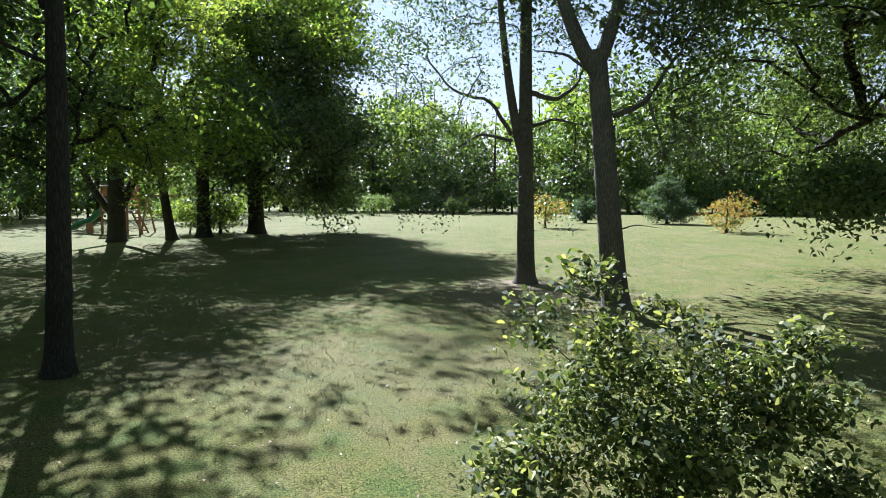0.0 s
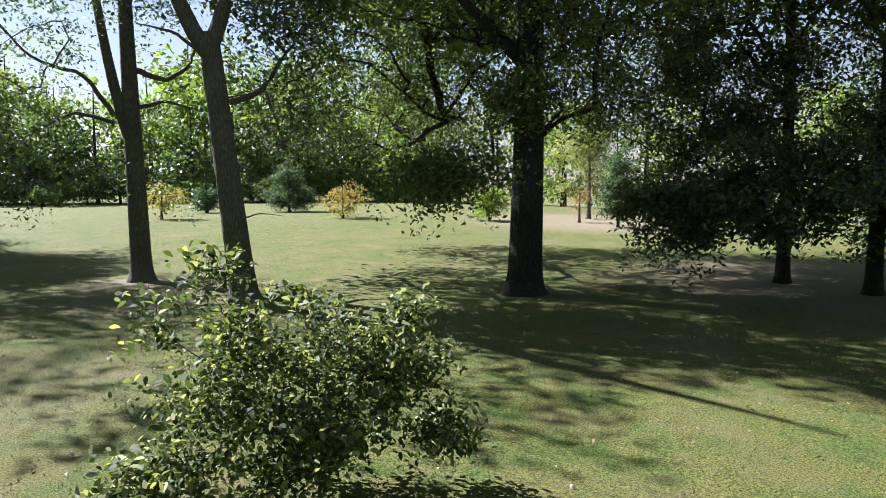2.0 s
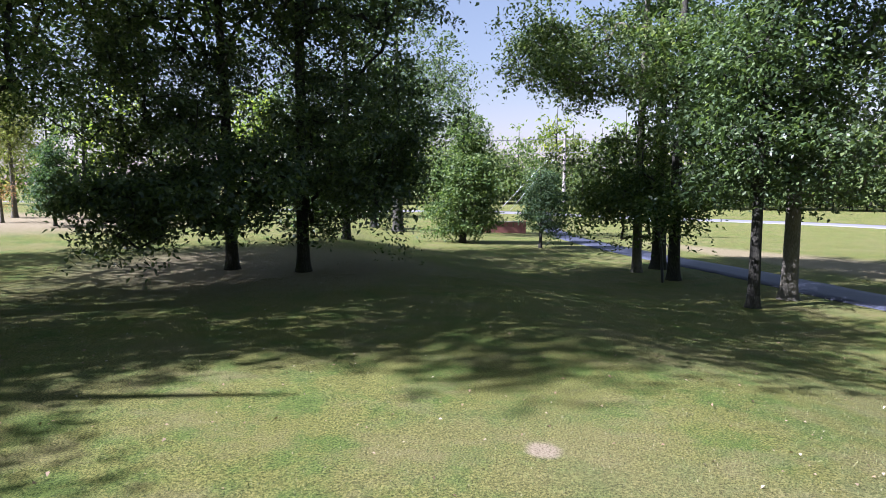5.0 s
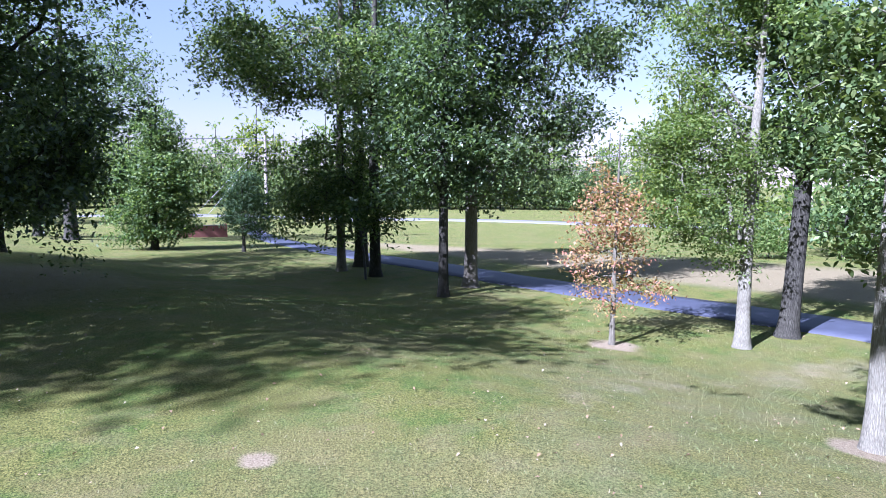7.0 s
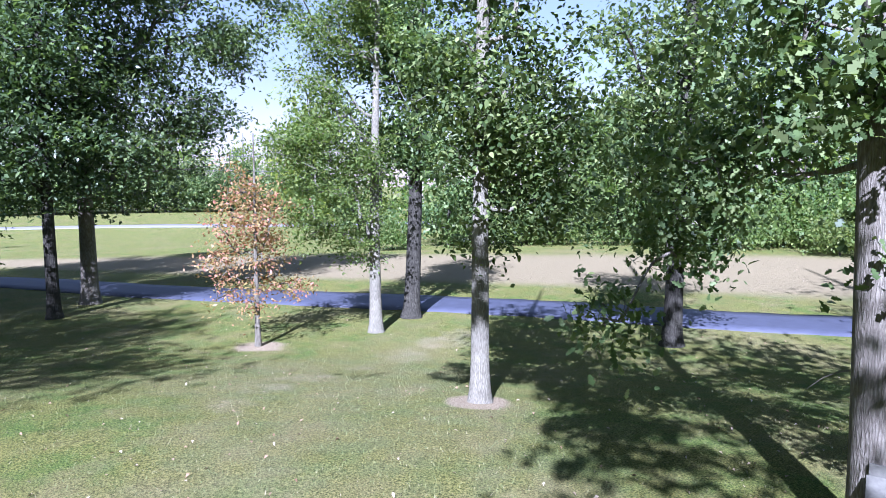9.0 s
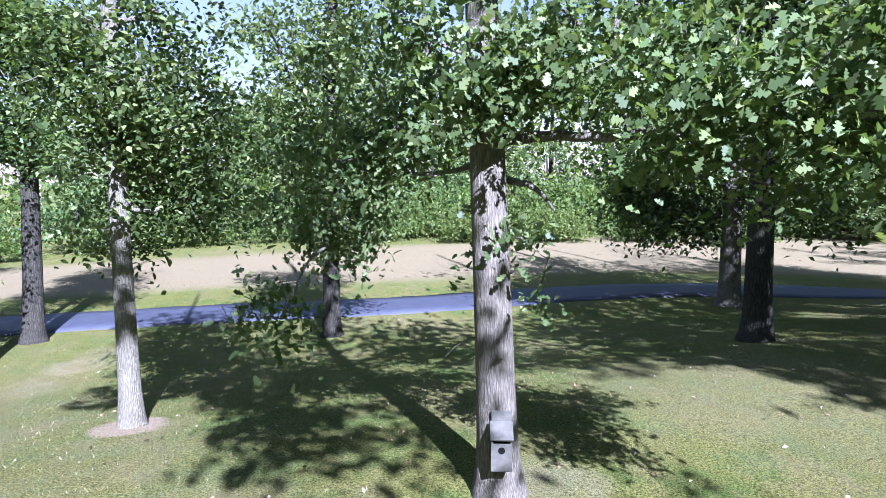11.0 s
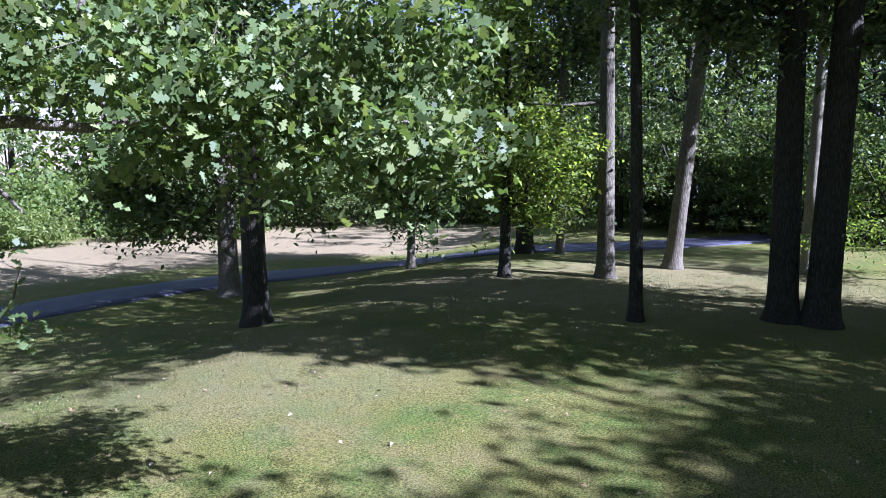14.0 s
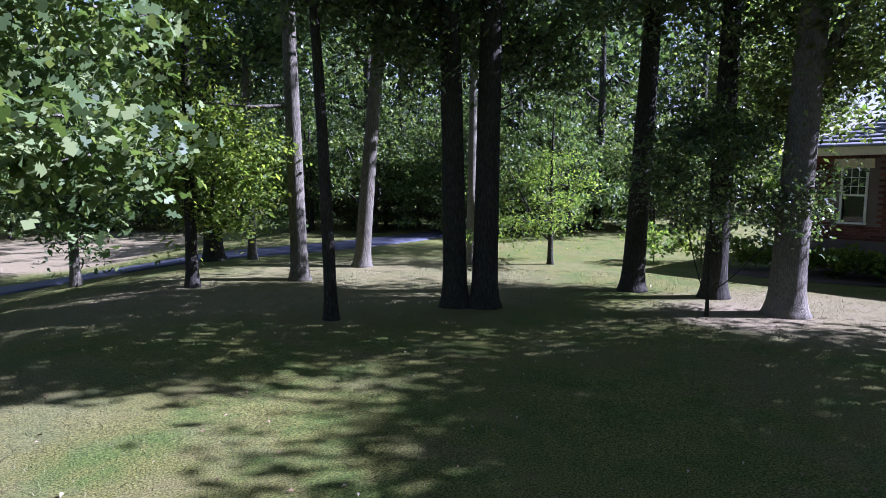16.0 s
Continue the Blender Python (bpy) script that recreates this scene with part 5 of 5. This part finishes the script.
# brick courses proud of the mortar on the wall that faces the lawn
brick_me = bpy.data.meshes.new("brick")
bm = a_box(0, 0.215, -0.012, 0.03, 0, 0.065, 0.0)
bm.to_mesh(brick_me)
bm.free()
brick_me.materials.append(BRICK)
placed = 0
for row in range(12, 42):
    z = row * 0.075
    for col in range(-1, 12):
        x = col * 0.227 + (0.11 if row % 2 else 0.0)
        if x < 0 or x > 2.3 or z > EAVE - 0.1 or (x + 0.215 > W0 - 0.24 and x < W1 + 0.2 and z + 0.065 > WZ0 - 0.05 and z < WZ1 + 0.07):
            continue
        placed += 1
        if placed < 300:
            b = piece("brick", brick_me, core)
            b.location = (x, 0, z)
# flag hung from a bracket on the wall
flag = empty("flag", hx, hy, 0.0, "striped cloth flag hanging from a wall bracket", "flag", turn=66)
round_bar("flag_pole", [(1.95, 0.0, 2.35), (2.02, -0.5, 2.75), (2.08, -0.95, 3.05)], 0.014, WHITE_PAINT, flag)
for k in range(7):
    cols = []
    for q in range(9):
        v = q / 8
        yy = -0.30 - 0.09 * k
        cols.append([(1.98 + 0.02 * math.sin(5 * v + k), yy, 2.55 + 0.075 * k - 0.85 * v), (1.99 + 0.02 * math.sin(5 * v + k + 1), yy - 0.09, 2.62 + 0.075 * k - 0.85 * v)])
    vs = np.array(cols).reshape(-1, 3)
    vs = np.concatenate([vs, vs + (0.004, 0, 0)])
    fs = [(2 * q, 2 * q + 1, 2 * q + 3, 2 * q + 2) for q in range(8)] + [(18 + 2 * q + 2, 18 + 2 * q + 3, 18 + 2 * q + 1, 18 + 2 * q) for q in range(8)]
    piece("stripe", fast_mesh("stripe", vs, np.array(fs), RED_CLOTH if k % 2 else (PALE_CLOTH if k < 5 else BLUE_CLOTH), True), flag)

# mulch bed and leafy plants along the house
bm = bmesh.new()
ring_pts = [bm.verts.new((-18.0 + 1.15 * math.cos(a) * 1.1 - 0.15, 2.6 + 2.6 * math.sin(a), float(0.012 + 0.03 * math.sin(3 * a) ** 2))) for a in np.linspace(0, 2 * math.pi, 40, endpoint=False)]
f = bm.faces.new(ring_pts)
bmesh.ops.solidify(bm, geom=[f], thickness=-0.04)
me = bpy.data.meshes.new("mulch_bed")
bm.to_mesh(me)
bm.free()
me.materials.append(MULCH)
tagged(new("mulch_bed", me), "dark bark mulch bed along the house", "mulch bed", kind="structure")
for n_, (px, py, rr, hh) in enumerate([(-18.2, 1.9, 0.55, 0.85), (-18.0, 2.75, 0.5, 0.8), (-17.7, 3.5, 0.45, 0.7), (-18.1, 4.3, 0.5, 0.75), (-18.8, 0.8, 0.6, 1.0), (-19.4, -0.6, 0.9, 1.3), (-19.2, -1.9, 0.8, 1.2)]):
    tree(px, py, 0.02, hh, [(0, 0, hh * 0.62, rr, rr, hh * 0.42, 46)], LEAF_MAPLE, BARK_GREY, "leafy bright green plant in the mulch bed", 120 + n_, size=0.16, per=16, spread=0.1, name="plant", category="plant", group="bed plants", branch_from=0.1, twig=0.004, flare=0.0, sides=6)
# thin post in the grove
post = empty("stake", 22.0, -4.57, float(ground_z(22.0, -4.57)), "thin dark leaning stake beside a tree", "stake")
round_bar("rod", [(0, 0, -0.1), (0.05, 0.06, 1.0), (0.12, 0.25, 2.3)], [0.05, 0.045, 0.04], DARK_STEEL, post)


# ---- woods all round ----
def far_variant(seed, top, wide, mat, size, per=14):
    return tree(0, 0, top * 0.016, top, [(0, 0, top * 0.6, wide, wide, top * 0.36, 80), (0, 0, top * 0.28, wide * 1.05, wide * 1.05, top * 0.24, 50)], mat, BARK_DARK,
                "woodland tree in the belt of trees round the lawn", seed, size * 1.5, per, size * 1.8, name="woodland_tree", category="tree", group="woodland", sides=8, twig=0.02, arm_sides=3, up=0.1, gather=1)


variants = [far_variant(80, 15, 4.2, LEAF_FAR, 0.5), far_variant(81, 18, 4.6, LEAF_MAPLE, 0.55), far_variant(82, 13, 3.8, LEAF_LIGHT, 0.5), far_variant(83, 16, 4.2, LEAF_DARK, 0.42), far_variant(84, 6.5, 3.0, LEAF_OAK, 0.27, 17),
            far_variant(85, 3.2, 2.2, LEAF_LIGHT, 0.22), far_variant(86, 15, 4.4, LEAF_OAK, 0.16, 64), far_variant(87, 6.0, 3.0, LEAF_OAK, 0.13, 46)]
for v in (variants[4], variants[5], variants[7]):
    v.name = "thicket"
    tagged(v, "leafy thicket at the edge of the field", "thicket", "thickets")
rng = np.random.default_rng(9)
spots = []


def belt(a0, a1, r0, r1, n, kinds, s0=0.85, s1=1.15):
    """Woodland between two headings (degrees to the left of straight ahead) and two distances."""
    for i in range(n):
        a, rr = radians(a0 + (a1 - a0) * (i + rng.uniform(-0.3, 1.3)) / n), rng.uniform(r0, r1)
        spots.append((-math.sin(a) * rr, math.cos(a) * rr, int(rng.choice(kinds)), rng.uniform(s0, s1)))


belt(15, 46, 80, 110, 16, [0, 1, 3])
belt(19, 46, 52, 72, 18, [4, 5, 4, 3])
belt(-34, 16, 96, 108, 30, [0, 1, 2], 1.0, 1.3)
belt(-34, 16, 110, 125, 14, [0, 1], 1.1, 1.5)
belt(-34, 14, 90, 96, 20, [4, 5])
belt(-34, 16, 98, 106, 24, [4], 1.1, 1.5)
belt(-75, -30, 85, 105, 18, [0, 1, 3])
belt(-130, -72, 150, 185, 28, [0, 1, 2], 1.0, 1.4)
belt(-132, -70, 140, 150, 60, [4], 1.4, 2.2)
belt(-160, -130, 60, 90, 10, [0, 1, 4])
belt(-203, -140, 39, 45, 22, [4, 5, 5])
belt(-200, -150, 48, 66, 16, [0, 2, 1])
belt(-203, -138, 35, 38.5, 18, [5], 0.5, 0.8)
belt(-228, -198, 46, 60, 22, [0, 1, 0, 3])
belt(-238, -198, 42, 47, 20, [4, 7])
belt(-268, -232, 28, 35, 26, [6, 7, 7])
belt(-268, -228, 38, 54, 34, [6, 3, 3])
belt(-300, -268, 45, 60, 8, [3, 1])
belt(45, 60, 50, 80, 6, [0, 1])
first_use = set()
for px, py, k, s in spots:
    m = Matrix.Translation((px, py, float(ground_z(px, py)))) @ Euler((0, 0, rng.uniform(0, 6.28))).to_matrix().to_4x4()
    if k not in first_use:
        first_use.add(k)
        variants[k].matrix_basis = m
    else:
        copy_thing(variants[k], m @ Matrix.Scale(s, 4))


# ---- grass and fallen leaves ----
def grass_material():
    m, nt, bsdf, out = material("grass_blade")
    geo = nt.nodes.new("ShaderNodeNewGeometry")
    col = ramp(nt, geo.outputs["Random Per Island"], (0.0, (0.052, 0.071, 0.021)), (0.45, (0.093, 0.113, 0.040)), (0.75, (0.128, 0.143, 0.055)), (1.0, (0.219, 0.196, 0.116)))
    nt.links.new(col, bsdf.inputs["Base Color"])
    bsdf.inputs["Roughness"].default_value = 0.85
    bsdf.inputs["Specular IOR Level"].default_value = 0.08
    return m


def litter_material():
    m, nt, bsdf, out = material("fallen_leaf")
    geo = nt.nodes.new("ShaderNodeNewGeometry")
    col = ramp(nt, geo.outputs["Random Per Island"], (0.0, (0.16, 0.09, 0.045)), (0.5, (0.24, 0.16, 0.09)), (0.8, (0.33, 0.26, 0.17)), (1.0, (0.42, 0.36, 0.26)))
    nt.links.new(col, bsdf.inputs["Base Color"])
    bsdf.inputs["Roughness"].default_value = 0.7
    return m


rng = np.random.default_rng(77)


def scatter(n, r0, r1, power=0.5):
    rr = r0 + (r1 - r0) * rng.uniform(0, 1, n) ** power
    a = rng.uniform(0, 2 * np.pi, n)
    x, y = rr * np.cos(a), rr * np.sin(a)
    keep = np.ones(n, bool)
    for px, py, pr, amount in SOIL_SPOTS:
        keep &= (np.hypot(x - px, y - py) > pr * 0.85) | (rng.uniform(0, 1, n) > amount)
    keep &= far_from(spline(DRIVE, 0.5), x, y) > 1.35
    return x[keep], y[keep]


def ground_fine(x, y):
    return ground_z(x, y) + np.array([noise.noise((px * 0.35, py * 0.35, 0)) * 0.03 for px, py in zip(x, y)])


x, y = scatter(225000, 2.6, 17.0, 0.75)
z = ground_fine(x, y) - 0.012
n = len(x)
h = rng.uniform(0.014, 0.04, n)
a = rng.uniform(0, 2 * np.pi, n)
w = rng.uniform(0.003, 0.007, n) * (1 + np.hypot(x, y) / 14)
lx, ly = rng.normal(0, 0.55, n) * h, rng.normal(0, 0.55, n) * h
tri = np.stack([np.stack([x + w * np.cos(a), y + w * np.sin(a), z], 1), np.stack([x - w * np.cos(a), y - w * np.sin(a), z], 1), np.stack([x + lx, y + ly, z + h], 1)], 1)
tagged(new("grass", fast_mesh("grass", tri.reshape(-1, 3), np.arange(3 * n).reshape(n, 3), grass_material())), "short mown lawn grass with drier blades", "grass", kind="stuff")

x, y = scatter(5600, 3.0, 32.0, 0.8)
z = ground_fine(x, y) + 0.025
LEAF_LITTER = litter_material()
vs, fs = leaves(rng, np.stack([x, y, z], 1), 0.046, DIAMOND * (1.2, 1, 2.5), 0.0, 1.6)
tagged(new("fallen_leaves", fast_mesh("fallen_leaves", vs, fs, LEAF_LITTER)), "scattered dry tan leaves on the lawn", "fallen leaves", kind="stuff")
